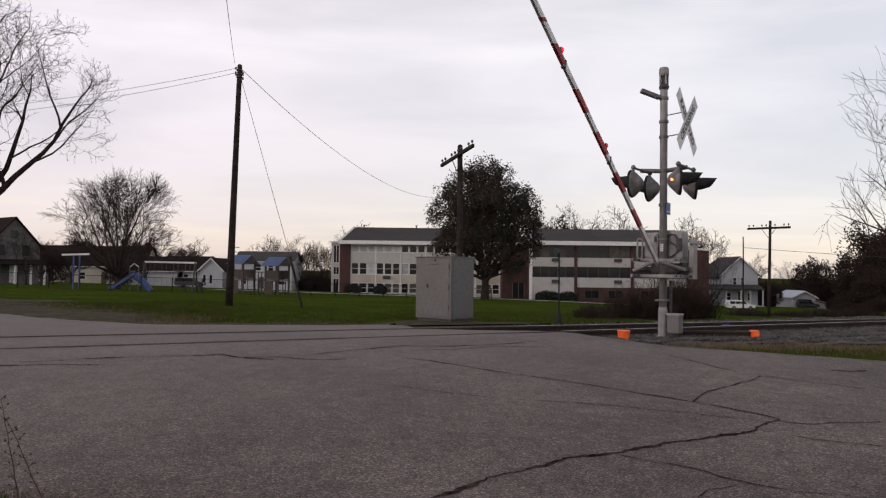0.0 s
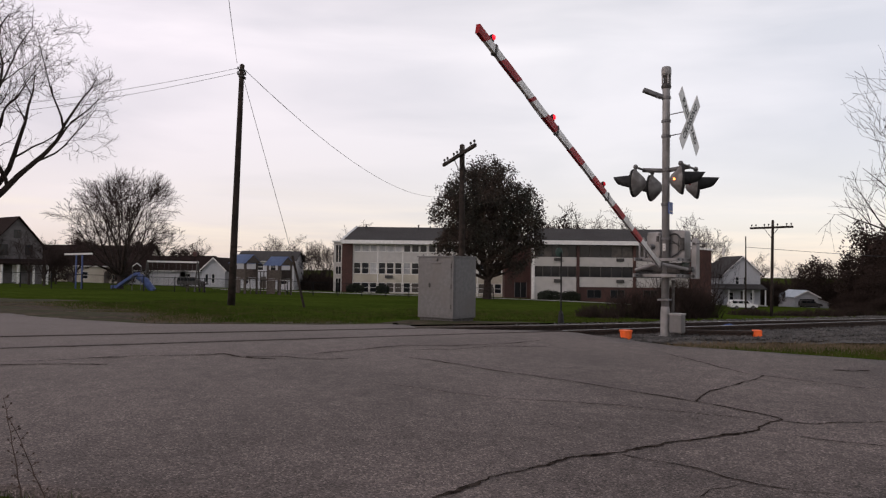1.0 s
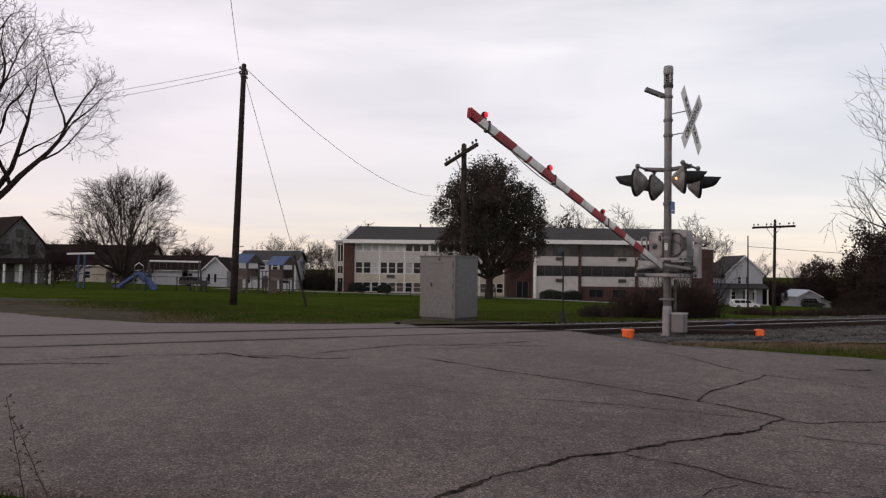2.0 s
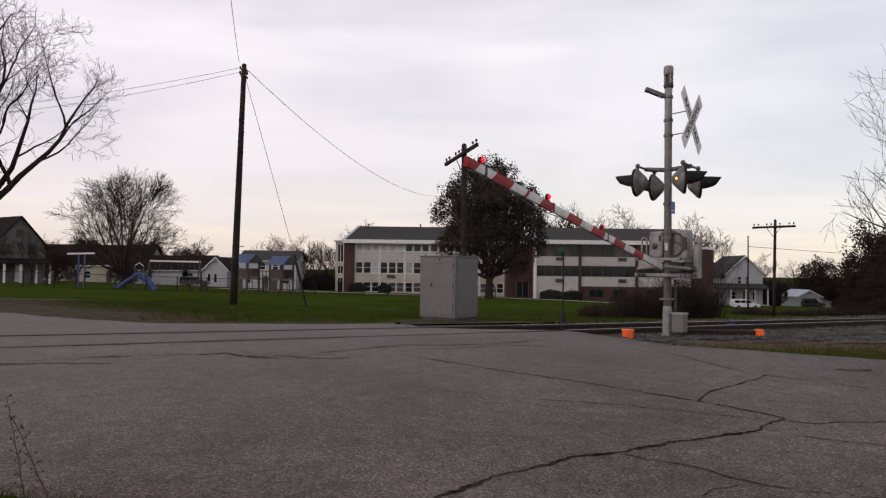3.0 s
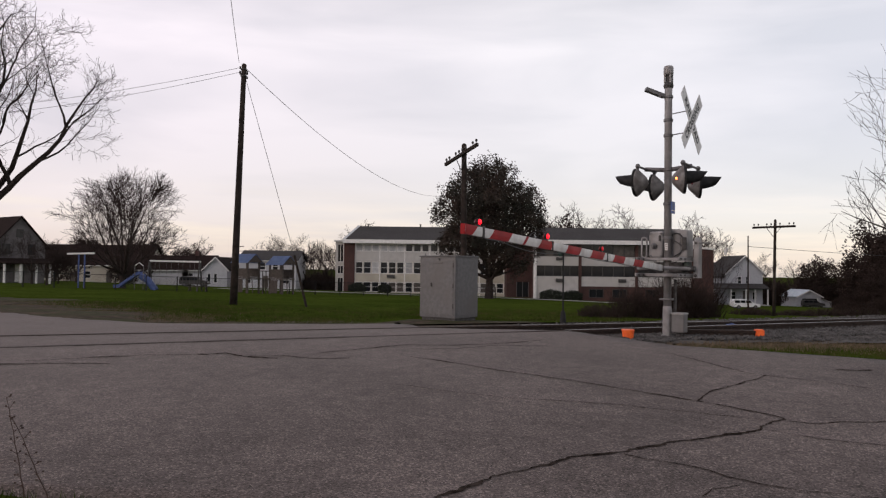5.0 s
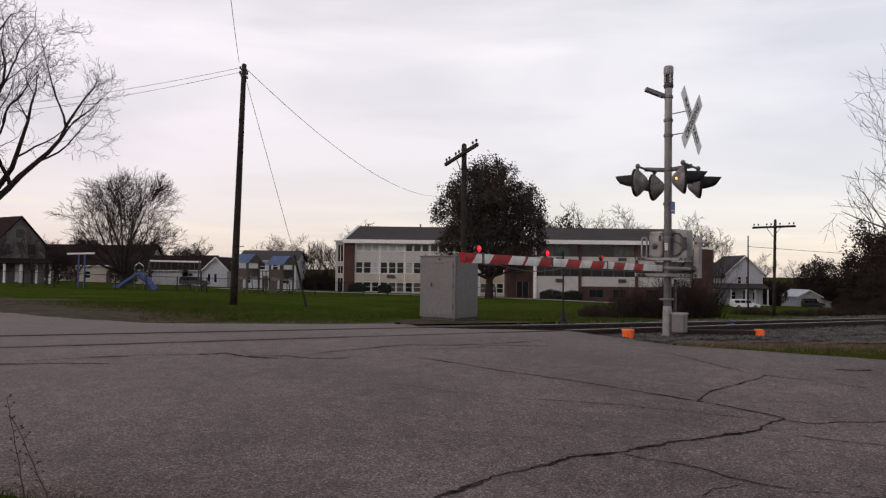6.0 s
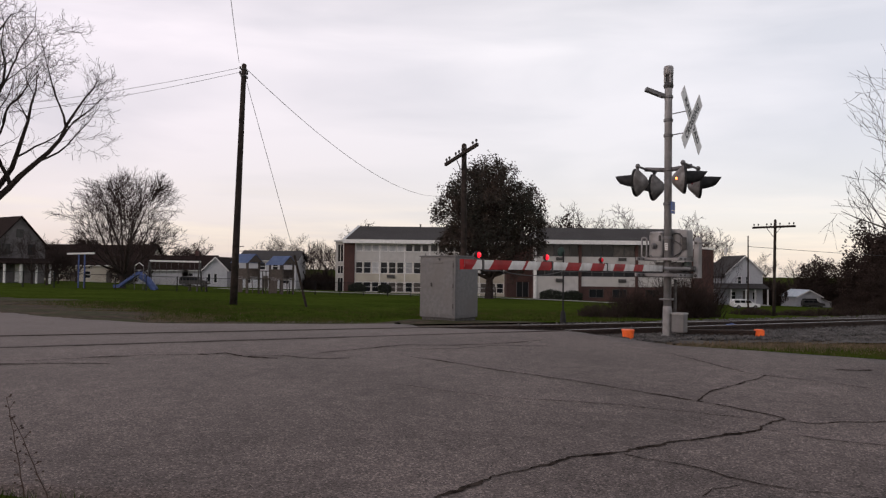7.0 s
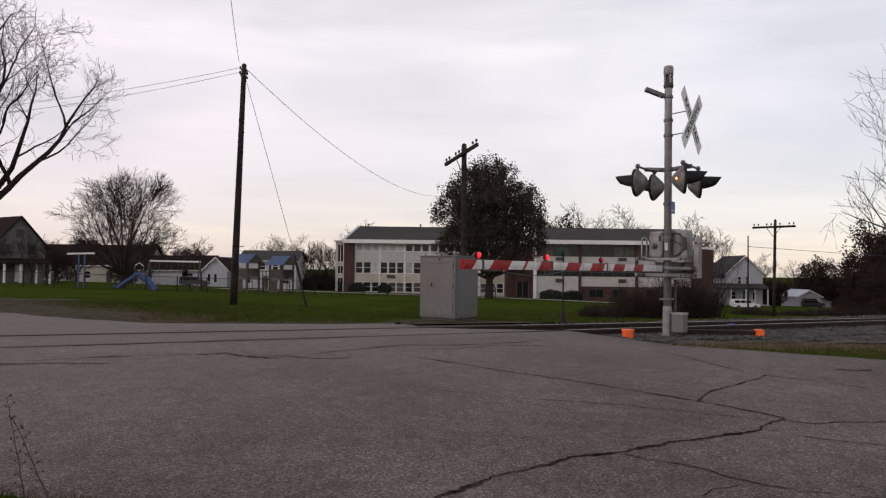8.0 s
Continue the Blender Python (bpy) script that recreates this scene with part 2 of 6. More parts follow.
RED_REFL = material("red_reflective_sheeting", (0.28, 0.008, 0.012), (0.37, 0.014, 0.018), 10, 0.5, c3=(0.22, 0.008, 0.01), scale3=4, spec=0.15)
ORANGE = material("orange_plastic", (0.75, 0.09, 0.012), (0.9, 0.15, 0.02), 14, 0.55, 0.15)
BLUE = material("blue_enamel", (0.02, 0.06, 0.22), (0.04, 0.1, 0.32), 10, 0.45)
LETTER = material("black_lettering", (0.02, 0.02, 0.02), (0.05, 0.05, 0.05), 20, 0.6)
RED_GLOW = glowing("lit_red_lens", (1.0, 0.012, 0.025), 1.7)
RED_FAINT = glowing("half_lit_red_lens", (0.6, 0.01, 0.02), 0.25)
RED_DIM = material("unlit_red_lens", (0.12, 0.008, 0.01), (0.2, 0.012, 0.014), 10, 0.2)
AMBER_GLOW = glowing("lit_indicator", (1.0, 0.25, 0.06), 5.0)
POLE_WOOD = material("weathered_pole_wood", (0.018, 0.013, 0.011), (0.045, 0.034, 0.029), 5, 0.95, 0.6, 18, spec=0.2, c3=(0.015, 0.012, 0.011), scale3=0.6)
BARK = material("tree_bark", (0.02, 0.015, 0.0135), (0.05, 0.038, 0.034), 6, 1.0, 0.6, 25, spec=0.15)
TWIG = material("bare_twigs", (0.022, 0.0155, 0.0145), (0.048, 0.034, 0.031), 4, 1.0, spec=0.15)
LEAF = material("dark_clinging_leaves", (0.010, 0.012, 0.008), (0.03, 0.024, 0.016), 1.2, 0.85, c3=(0.04, 0.022, 0.015), scale3=0.35)
BRUSH = material("brown_brush", (0.022, 0.0155, 0.0135), (0.05, 0.035, 0.03), 3, 1.0, spec=0.1)
EVERGREEN = material("dark_evergreen", (0.007, 0.012, 0.007), (0.018, 0.026, 0.013), 3, 0.95)
CABLE = material("black_cable", (0.02, 0.02, 0.022), (0.04, 0.04, 0.045), 10, 0.6)
GRASS = material("grass_blades", (0.025, 0.043, 0.006), (0.05, 0.08, 0.012), 2.5, 1.0, c3=(0.075, 0.06, 0.028), scale3=1.5, spec=0.0)
DRY = material("dry_weeds", (0.085, 0.061, 0.036), (0.165, 0.12, 0.073), 6, 0.9)
STALK = material("dead_weed_stalk", (0.035, 0.02, 0.016), (0.07, 0.042, 0.033), 20, 0.9)
WHITE_WALL = material("white_panel", (0.4, 0.385, 0.378), (0.48, 0.463, 0.452), 1.2, 0.7, 0.1, 10, c3=(0.42, 0.4, 0.38), scale3=0.15)
CREAM_WALL = material("cream_panel", (0.41, 0.378, 0.315), (0.49, 0.457, 0.385), 1.2, 0.7, 0.1, 10, c3=(0.37, 0.335, 0.28), scale3=0.2)
WHITE_TRIM = material("white_painted_trim", (0.62, 0.61, 0.6), (0.74, 0.73, 0.72), 3, 0.6)
BRICK = material("dark_red_brick", (0.05, 0.024, 0.021), (0.09, 0.04, 0.033), 7, 0.9, 0.5, 30, c3=(0.045, 0.022, 0.02), scale3=0.4)
ROOF = material("grey_shingles", (0.04, 0.038, 0.038), (0.068, 0.065, 0.065), 5, 0.95, 0.6, 12, c3=(0.045, 0.042, 0.042), scale3=0.2, spec=0.15)
BROWN_ROOF = material("brown_shingles", (0.012, 0.0075, 0.007), (0.024, 0.0145, 0.013), 5, 1.0, 0.6, 12, spec=0.1)
GLASS = glass_material("dark_window_glass", (0.012, 0.013, 0.016))
BLIND = material("drawn_blinds", (0.33, 0.33, 0.34), (0.45, 0.45, 0.46), 2, 0.6, vary=0.25)
TAN_PANEL = material("brown_spandrel", (0.04, 0.032, 0.027), (0.075, 0.062, 0.053), 2, 0.4, vary=0.3)
SIDING = material("white_clapboard", (0.36, 0.37, 0.4), (0.44, 0.45, 0.48), 2, 0.7, 0.1, c3=(0.42, 0.42, 0.45), scale3=0.2)
PLAY_BLUE = material("blue_play_plastic", (0.025, 0.05, 0.16), (0.045, 0.085, 0.24), 3, 0.5)
PLAY_ROOF = material("blue_metal_roof", (0.09, 0.15, 0.31), (0.13, 0.2, 0.38), 3, 0.45)
PLAY_WOOD = material("greyed_play_timber", (0.038, 0.03, 0.026), (0.08, 0.065, 0.057), 6, 0.9, 0.4)
CAR_WHITE = material("white_car_paint", (0.68, 0.68, 0.69), (0.75, 0.75, 0.76), 2, 0.3)
TYRE = material("black_rubber", (0.02, 0.02, 0.02), (0.035, 0.035, 0.035), 10, 0.8)
CONCRETE = material("pale_concrete", (0.3, 0.28, 0.27), (0.42, 0.4, 0.38), 5, 0.85, 0.3)


# ---------------------------------------------------------------- mesh helpers
def thing(name, m, label, category, group="", kind=""):
    ob = new(name)
    ob.matrix_world = m
    return tagged(ob, label, category, group, kind)


def part(name, bm, mat, parent, label="", smooth=False):
    """Link a bmesh as one mesh object, under a thing or alone."""
    me = bpy.data.meshes.new(name)
    bm.to_mesh(me)
    bm.free()
    me.materials.append(mat)
    if smooth:
        for f in me.polygons:
            f.use_smooth = True
    ob = new(name, me)
    if parent:
        ob.parent = parent
    return tagged(ob, label)


def shared(name, me, parent, m, label=""):
    """One more piece on a mesh that others use too."""
    ob = new(name, me)
    ob.parent = parent
    ob.matrix_local = m
    return tagged(ob, label)


def box(bm, x0, x1, y0, y1, z0, z1, bevel=0.0, m=None):
    made = bmesh.ops.create_cube(bm, size=1.0)["verts"]
    bmesh.ops.transform(bm, matrix=Matrix.LocRotScale(((x0 + x1) / 2, (y0 + y1) / 2, (z0 + z1) / 2), None, (abs(x1 - x0), abs(y1 - y0), abs(z1 - z0))), verts=made)
    if bevel:
        edges = list({e for v in made for e in v.link_edges})
        out = bmesh.ops.bevel(bm, geom=edges, offset=bevel, segments=2, profile=0.6, affect="EDGES")
        made = list({v for f in out["faces"] for v in f.verts} | {v for v in made if v.is_valid})
    if m is not None:
        bmesh.ops.transform(bm, matrix=m, verts=made)
    return bm


def block(x0, x1, y0, y1, z0, z1, bevel=0.0, m=None):
    return box(bmesh.new(), x0, x1, y0, y1, z0, z1, bevel, m)


def rod(bm, a, b, r0, r1=None, n=10, caps=True):
    """A tapered rod from a to b."""
    a, b = Vector(a), Vector(b)
    d = b - a
    m = Matrix.Translation((a + b) / 2) @ d.to_track_quat("Z", "Y").to_matrix().to_4x4()
    bmesh.ops.create_cone(bm, cap_ends=caps, segments=n, radius1=r0, radius2=r0 if r1 is None else r1, depth=d.length, matrix=m)
    return bm


def bar(a, b, r0, r1=None, n=10):
    return rod(bmesh.new(), a, b, r0, r1, n)


def turned(profile, n=20, m=None, bm=None):
    """A turned form from (radius, height) pairs about z, then posed by m."""
    bm = bm or bmesh.new()
    rings = []
    for r, z in profile:
        rings.append([bm.verts.new((max(r, 1e-4) * math.cos(2 * math.pi * i / n), max(r, 1e-4) * math.sin(2 * math.pi * i / n), z)) for i in range(n)])
    for a, b in zip(rings, rings[1:]):
        for i in range(n):
            bm.faces.new((a[i], a[(i + 1) % n], b[(i + 1) % n], b[i]))
    bm.faces.new(list(reversed(rings[0])))
    bm.faces.new(rings[-1])
    if m is not None:
        bmesh.ops.transform(bm, matrix=m, verts=[v for r in rings for v in r])
    return bm


def prism(outline, y0, y1, bm=None):
    """An outline in x and z, given depth along y."""
    bm = bm or bmesh.new()
    a = [bm.verts.new((x, y0, z)) for x, z in outline]
    b = [bm.verts.new((x, y1, z)) for x, z in outline]
    bm.faces.new(a)
    bm.faces.new(list(reversed(b)))
    for i in range(len(a)):
        j = (i + 1) % len(a)
        bm.faces.new((a[j], a[i], b[i], b[j]))
    bmesh.ops.recalc_face_normals(bm, faces=bm.faces)
    return bm


def cable(name, points, r, parent=None, mat=CABLE, label=""):
    cu = bpy.data.curves.new(name, "CURVE")
    cu.dimensions, cu.bevel_depth, cu.bevel_resolution = "3D", r, 1
    sp = cu.splines.new("POLY")
    sp.points.add(len(points) - 1)
    for q, p in zip(sp.points, points):
        q.co = (*p, 1)
    cu.materials.append(mat)
    ob = new(name, cu)
    if parent:
        ob.parent = parent
    return tagged(ob, label)


def sagging(a, b, sag, n=24):
    a, b = Vector(a), Vector(b)
    return [a.lerp(b, i / n) - Vector((0, 0, sag * 4 * (i / n) * (1 - i / n))) for i in range(n + 1)]


class Tubes:
    """Collects many thin tapered tubes into one mesh."""

    def __init__(self):
        self.v, self.f = [], []

    def add(self, points, radii, n=4):
        base = len(self.v)
        for i, p in enumerate(points):
            d = (points[min(i + 1, len(points) - 1)] - points[max(i - 1, 0)]).normalized()
            s = d.cross(Vector((0.31, 0.57, 0.76))).normalized()
            t = d.cross(s)
            for k in range(n):
                a = 2 * math.pi * k / n
                self.v.append(p + (s * math.cos(a) + t * math.sin(a)) * radii[i])
        for i in range(len(points) - 1):
            for k in range(n):
                a, b = base + i * n + k, base + i * n + (k + 1) % n
                self.f.append((a, b, b + n, a + n))

    def mesh(self, name, mat, parent, label=""):
        me = bpy.data.meshes.new(name)
        me.from_pydata([tuple(p) for p in self.v], [], self.f)
        me.materials.append(mat)
        for p in me.polygons:
            p.use_smooth = True
        ob = new(name, me)
        ob.parent = parent
        return tagged(ob, label)


# ---------------------------------------------------------------- lie of the land
def smooth(a, b, x):
    t = min(max((x - a) / (b - a), 0.0), 1.0)
    return t * t * (3 - 2 * t)


def across(x, y):
    """Distance past the eye at right angles to the railway."""
    return -0.37 * x + 0.929 * y


def along(s, p):
    """Plan place s metres along the railway and p metres across it."""
    return Vector((0.929 * s - 0.37 * p, 0.37 * s + 0.929 * p, 0)) / (0.929 ** 2 + 0.37 ** 2)


def lawn_z(x, y):
    yy, xx = min(y, 165.0), min(max(x, -110.0), 110.0)
    dip = 0.5 * math.exp(-((x - 43) / 20) ** 2 - ((y - 93) / 20) ** 2)
    return 0.14 - 0.0267 * yy - 0.0153 * xx - 0.0000615 * xx * yy - dip


def land_z(x, y):
    """The hump of the road over the railway, falling to the lawn beyond."""
    p = across(x, y)
    if p < 9:
        return -0.45 * (1 - min(max(p / 9.0, 0.0), 1.0)) ** 1.5
    return lawn_z(x, y) * smooth(12.6, 17.0, p)


def road_z(x, y):
    p, s = across(x, y), min(max(0.929 * x + 0.37 * y, -7.0), 5.0)
    tilt = 0.0062 * s * smooth(8.8, 10.0, p) * (1 - smooth(10.2, 11.4, p))
    return land_z(x, y) + tilt + 0.052 * smooth(8.2, 9.6, across(x, y)) * (1 - smooth(12.2, 13.4, across(x, y)))


def ground_z(x, y):
    """The soil: as the land, but dug out under the ballast."""
    p = across(x, y)
    return land_z(x, y) - 0.05 - 0.19 * smooth(8.9, 9.6, p) * (1 - smooth(12.4, 13.2, p)) + 0.03 * noise.noise((x * 0.25, y * 0.25, 0)) * smooth(13, 20, p)


def ground():
    xs = [-1500, -700, -350, -200] + [-140 + 8 * i for i in range(8)] + [-76 + 3 * i for i in range(16)] + [-28 + 0.6 * i for i in range(80)] + [20 + 3 * i for i in range(20)] + [80 + 10 * i for i in range(8)] + [200, 350, 700, 1500]
    ys = [-1200, -500, -150, -60, -25, -12] + [-6 + 0.5 * i for i in range(62)] + [25 + 2 * i for i in range(60)] + [147 + 6 * i for i in range(5)] + [180, 220, 300, 500, 900, 1600]
    bm = bmesh.new()
    grid = [[bm.verts.new((x, y, ground_z(x, y))) for y in ys] for x in xs]
    for i in range(len(xs) - 1):
        for j in range(len(ys) - 1):
            bm.faces.new((grid[i][j], grid[i + 1][j], grid[i + 1][j + 1], grid[i][j + 1]))
    return tagged(part("ground", bm, LAWN, None, smooth=True), "green late-autumn lawn with bare dirt beside the railway", "ground", kind="structure")


ROAD_OUTLINE = [(-60, 11), (-30, 7.6), (-8, 4.9), (-2.42, 3.92), (-1.8, 3.81), (0, 3.35), (6, 1.5), (30, -6), (60, -16),
                (60, -6), (30, 2.2), (14, 6.9), (9, 8.45), (5.93, 9.46), (4.53, 10.0), (3.48, 10.44), (2.47, 11.16), (2.04, 11.75), (-0.4, 12.45), (-1.0, 14.5),
                (-2.0, 17.3), (-4.2, 16.3), (-6.1, 15.3), (-8.4, 16.3), (-11.6, 18.5), (-17, 23.2), (-40, 44), (-75, 76), (-90, 70)]


def road():
    edge = ROAD_OUTLINE
    bm = bmesh.new()
    bm.faces.new([bm.verts.new((x, y, 0)) for x, y in edge])
    for k in range(-40, 41):
        step = k * 0.5 if abs(k) <= 30 else math.copysign(15 + (abs(k) - 30) * 6, k)
        for co, no in (((step, 0, 0), (1, 0, 0)), ((0, step + 8, 0), (0, 1, 0))):
            bmesh.ops.bisect_plane(bm, geom=bm.verts[:] + bm.edges[:] + bm.faces[:], plane_co=co, plane_no=no)
    bmesh.ops.triangulate(bm, faces=bm.faces)
    rim = [e for e in bm.edges if e.is_boundary]
    for v in bm.verts:
        ragged = 0.05 * noise.noise((v.co.x * 2.1, v.co.y * 2.1, 3)) if v.is_boundary else 0
        v.co.x += ragged
        v.co.y += ragged
        v.co.z = road_z(v.co.x, v.co.y) + 0.002 * noise.noise((v.co.x * 0.7, v.co.y * 0.7, 0))
    skirt = bmesh.ops.extrude_edge_only(bm, edges=rim)
    for v in skirt["geom"]:
        if isinstance(v, bmesh.types.BMVert):
            v.co.z -= 0.3
    bmesh.ops.recalc_face_normals(bm, faces=bm.faces)
    return tagged(part("road", bm, ASPHALT, None, smooth=True), "worn grey asphalt road humped over a level crossing", "road", kind="structure")


ground_sheet = ground()
road_sheet = road()


def crack(points, width, seed):
    """A wandering crack in the asphalt: a ragged raised ribbon, its shaded depth painted dark."""
    rnd = random.Random(seed)
    fine = []
    for (x0, y0), (x1, y1) in zip(points, points[1:]):
        n = max(2, int(math.hypot(x1 - x0, y1 - y0) / 0.045))
        fine += [(x0 + (x1 - x0) * i / n, y0 + (y1 - y0) * i / n) for i in range(n)]
    fine.append(points[-1])
    bm = bmesh.new()
    left, right = [], []
    for i, (x, y) in enumerate(fine):
        a, b = fine[max(i - 1, 0)], fine[min(i + 1, len(fine) - 1)]
        d = Vector((b[0] - a[0], b[1] - a[1])).normalized()
        wob = 0.03 * noise.noise((x * 4 + seed, y * 4, 1)) + min(0.012, width * 0.3) * rnd.uniform(-1, 1)
        w = width * (0.18 + 1.1 * abs(noise.noise((x * 2.3, y * 2.3, seed))) + 0.5 * rnd.random() ** 2) / 2
        for side, row in ((1, left), (-1, right)):
            px, py = x - d.y * (wob + side * w), y + d.x * (wob + side * w)
            row.append(bm.verts.new((px, py, road_z(px, py) + 0.005)))
    for i in range(len(fine) - 1):
        bm.faces.new((left[i], left[i + 1], right[i + 1], right[i]))
    bmesh.ops.recalc_face_normals(bm, faces=bm.faces)
    return part("crack", bm, CRACK, road_sheet)


crack([(-0.03, 3.96), (0.19, 4.19), (0.4, 4.38), (0.66, 4.57), (0.95, 4.8), (1.25, 4.92), (1.64, 5.17), (1.94, 5.32), (2.25, 5.46), (2.51, 5.64), (2.73, 5.87), (2.9, 5.98)], 0.04, 1)
crack([(2.9, 5.98), (2.87, 6.07), (2.63, 6.36), (2.36, 6.58), (2.01, 6.85), (1.55, 7.24), (1.08, 7.57), (0.62, 7.88), (0.12, 8.35), (-0.39, 8.73)], 0.03, 2)
crack([(2.36, 6.58), (2.71, 7.07), (3.05, 7.39), (3.45, 7.75), (3.66, 8.01)], 0.026, 3)
crack([(3.05, 9.6), (3.32, 8.7), (3.5, 8.16), (3.66, 8.01), (4.06, 7.74), (4.33, 7.57), (4.59, 7.33)], 0.03, 4)
crack([(1.25, 4.86), (1.44, 4.77), (1.66, 4.63), (1.81, 4.48), (1.98, 4.36), (2.17, 4.28), (2.61, 4.18)], 0.02, 5)
crack([(-0.45, 6.94), (0.1, 6.67), (0.61, 6.47), (1.12, 6.42), (1.6, 6.31), (2.06, 6.16), (2.49, 6.02), (2.79, 5.9)], 0.016, 6)
crack([(2.88, 5.94), (3.12, 5.87), (3.41, 5.95), (3.77, 6.02)], 0.025, 7)
crack([(2.59, 5.62), (2.85, 5.43), (3.31, 5.29)], 0.014, 8)
crack([(1.51, 4.12), (1.62, 4.24), (1.82, 4.33)], 0.014, 9)
crack([(-2.89, 8.4), (-2.6, 8.54), (-2.28, 8.37), (-1.93, 8.33)], 0.07, 10)
crack([(-4.52, 7.69), (-4.01, 7.97), (-3.48, 8.23), (-2.84, 8.45)], 0.03, 11)
crack([(-1.55, 8.77), (-1.04, 9.17), (-0.47, 9.63), (0.14, 9.7), (0.95, 10.08), (1.48, 10.45)], 0.03, 12)

crack([(-2.3, 8.42), (-1.9, 8.52), (-1.45, 8.4), (-1.1, 8.5)], 0.04, 13)
crack([(-4.7, 7.45), (-4.2, 7.62), (-3.6, 7.7)], 0.04, 14)
crack([(-0.4, 9.3), (0.2, 9.45), (0.7, 9.8), (1.5, 9.95)], 0.025, 15)
crack([(4.75, 8.55), (5.0, 8.5), (5.2, 8.56)], 0.07, 16)
for p0, w, k in ((10.04, 0.05, 20), (11.53, 0.045, 21), (10.17, 0.025, 22)):
    flange = [along(-11 + 0.8 * i, p0) for i in range(int((14.6 if p0 < 11 else 15.2) / 0.8))]
    crack([(q.x, q.y) for q in flange], w, k)

# ---------------------------------------------------------------- railway
HEADING = math.degrees(math.atan2(0.37, 0.929))


def rail_profile():
    return [(-0.065, -0.17), (0.065, -0.17), (0.065, -0.155), (0.012, -0.14), (0.012, -0.045), (0.036, -0.035), (0.036, -0.006), (0.03, 0), (-0.03, 0), (-0.036, -0.006), (-0.036, -0.035), (-0.012, -0.045), (-0.012, -0.14), (-0.065, -0.155)]


def running_rail(p, z, climb, label):
    t = thing("rail", Matrix.Translation(along(0, p) + Vector((0, 0, z))) @ pose(0, 0, 0, 0, 0, HEADING) @ pose(0, 0, 0, 0, -math.degrees(math.atan(climb)), 0), label, "rail", "running rails")
    bm = prism(rail_profile(), -45, 70)
    bmesh.ops.transform(bm, matrix=pose(0, 0, 0, 0, 0, -90), verts=bm.verts)
    part("rail_body", bm, RAIL_RUST, t)
    part("rail_head", block(6.2, 70, -0.022, 0.022, -0.002, 0.0025), RAIL_TOP, t, "polished running surface")
    return t


running_rail(11.6, 0.062, 0.0, "rusty steel running rail with a polished top")
running_rail(10.1, 0.058, 0.0062, "rusty steel running rail with a polished top")


def stone_edge(s):
    """How near to the road the crushed stone comes, s metres along the line."""
    return min(max(9.0 - 0.33 * (s - 8), 7.95), 9.0)


def ballast():
    bm = bmesh.new()
    cols = []
    for i in range(140):
        s = -1.2 + i * 0.5
        row = []
        for p, z in ((8.0, -0.07), (8.6, -0.045), (9.3, -0.06), (9.9, -0.055), (10.5, -0.13), (11.2, -0.16), (12.0, -0.1), (12.6, -0.11), (13.3, -0.25), (14.0, -0.42)):
            q = along(s, p + (max(stone_edge(s) - 8.05, 0) if p < 9 else 0) * (0.6 if p > 8.3 else 1) + 0.15 * noise.noise((s * 0.8, p, 2)))
            row.append(bm.verts.new((q.x, q.y, z + 0.006 * max(s, 0) * (1 if p > 9 else 0.5) + 0.035 * noise.noise((q.x * 1.7, q.y * 1.7, 5)))))
        cols.append(row)
    for a, b in zip(cols, cols[1:]):
        for j in range(len(a) - 1):
            bm.faces.new((a[j], b[j], b[j + 1], a[j + 1]))
    bmesh.ops.recalc_face_normals(bm, faces=bm.faces)
    return tagged(part("ballast_bed", bm, BALLAST, None, smooth=True), "grey crushed-stone bed under the railway track", "ballast", kind="structure")


BALLAST_BED = ballast()


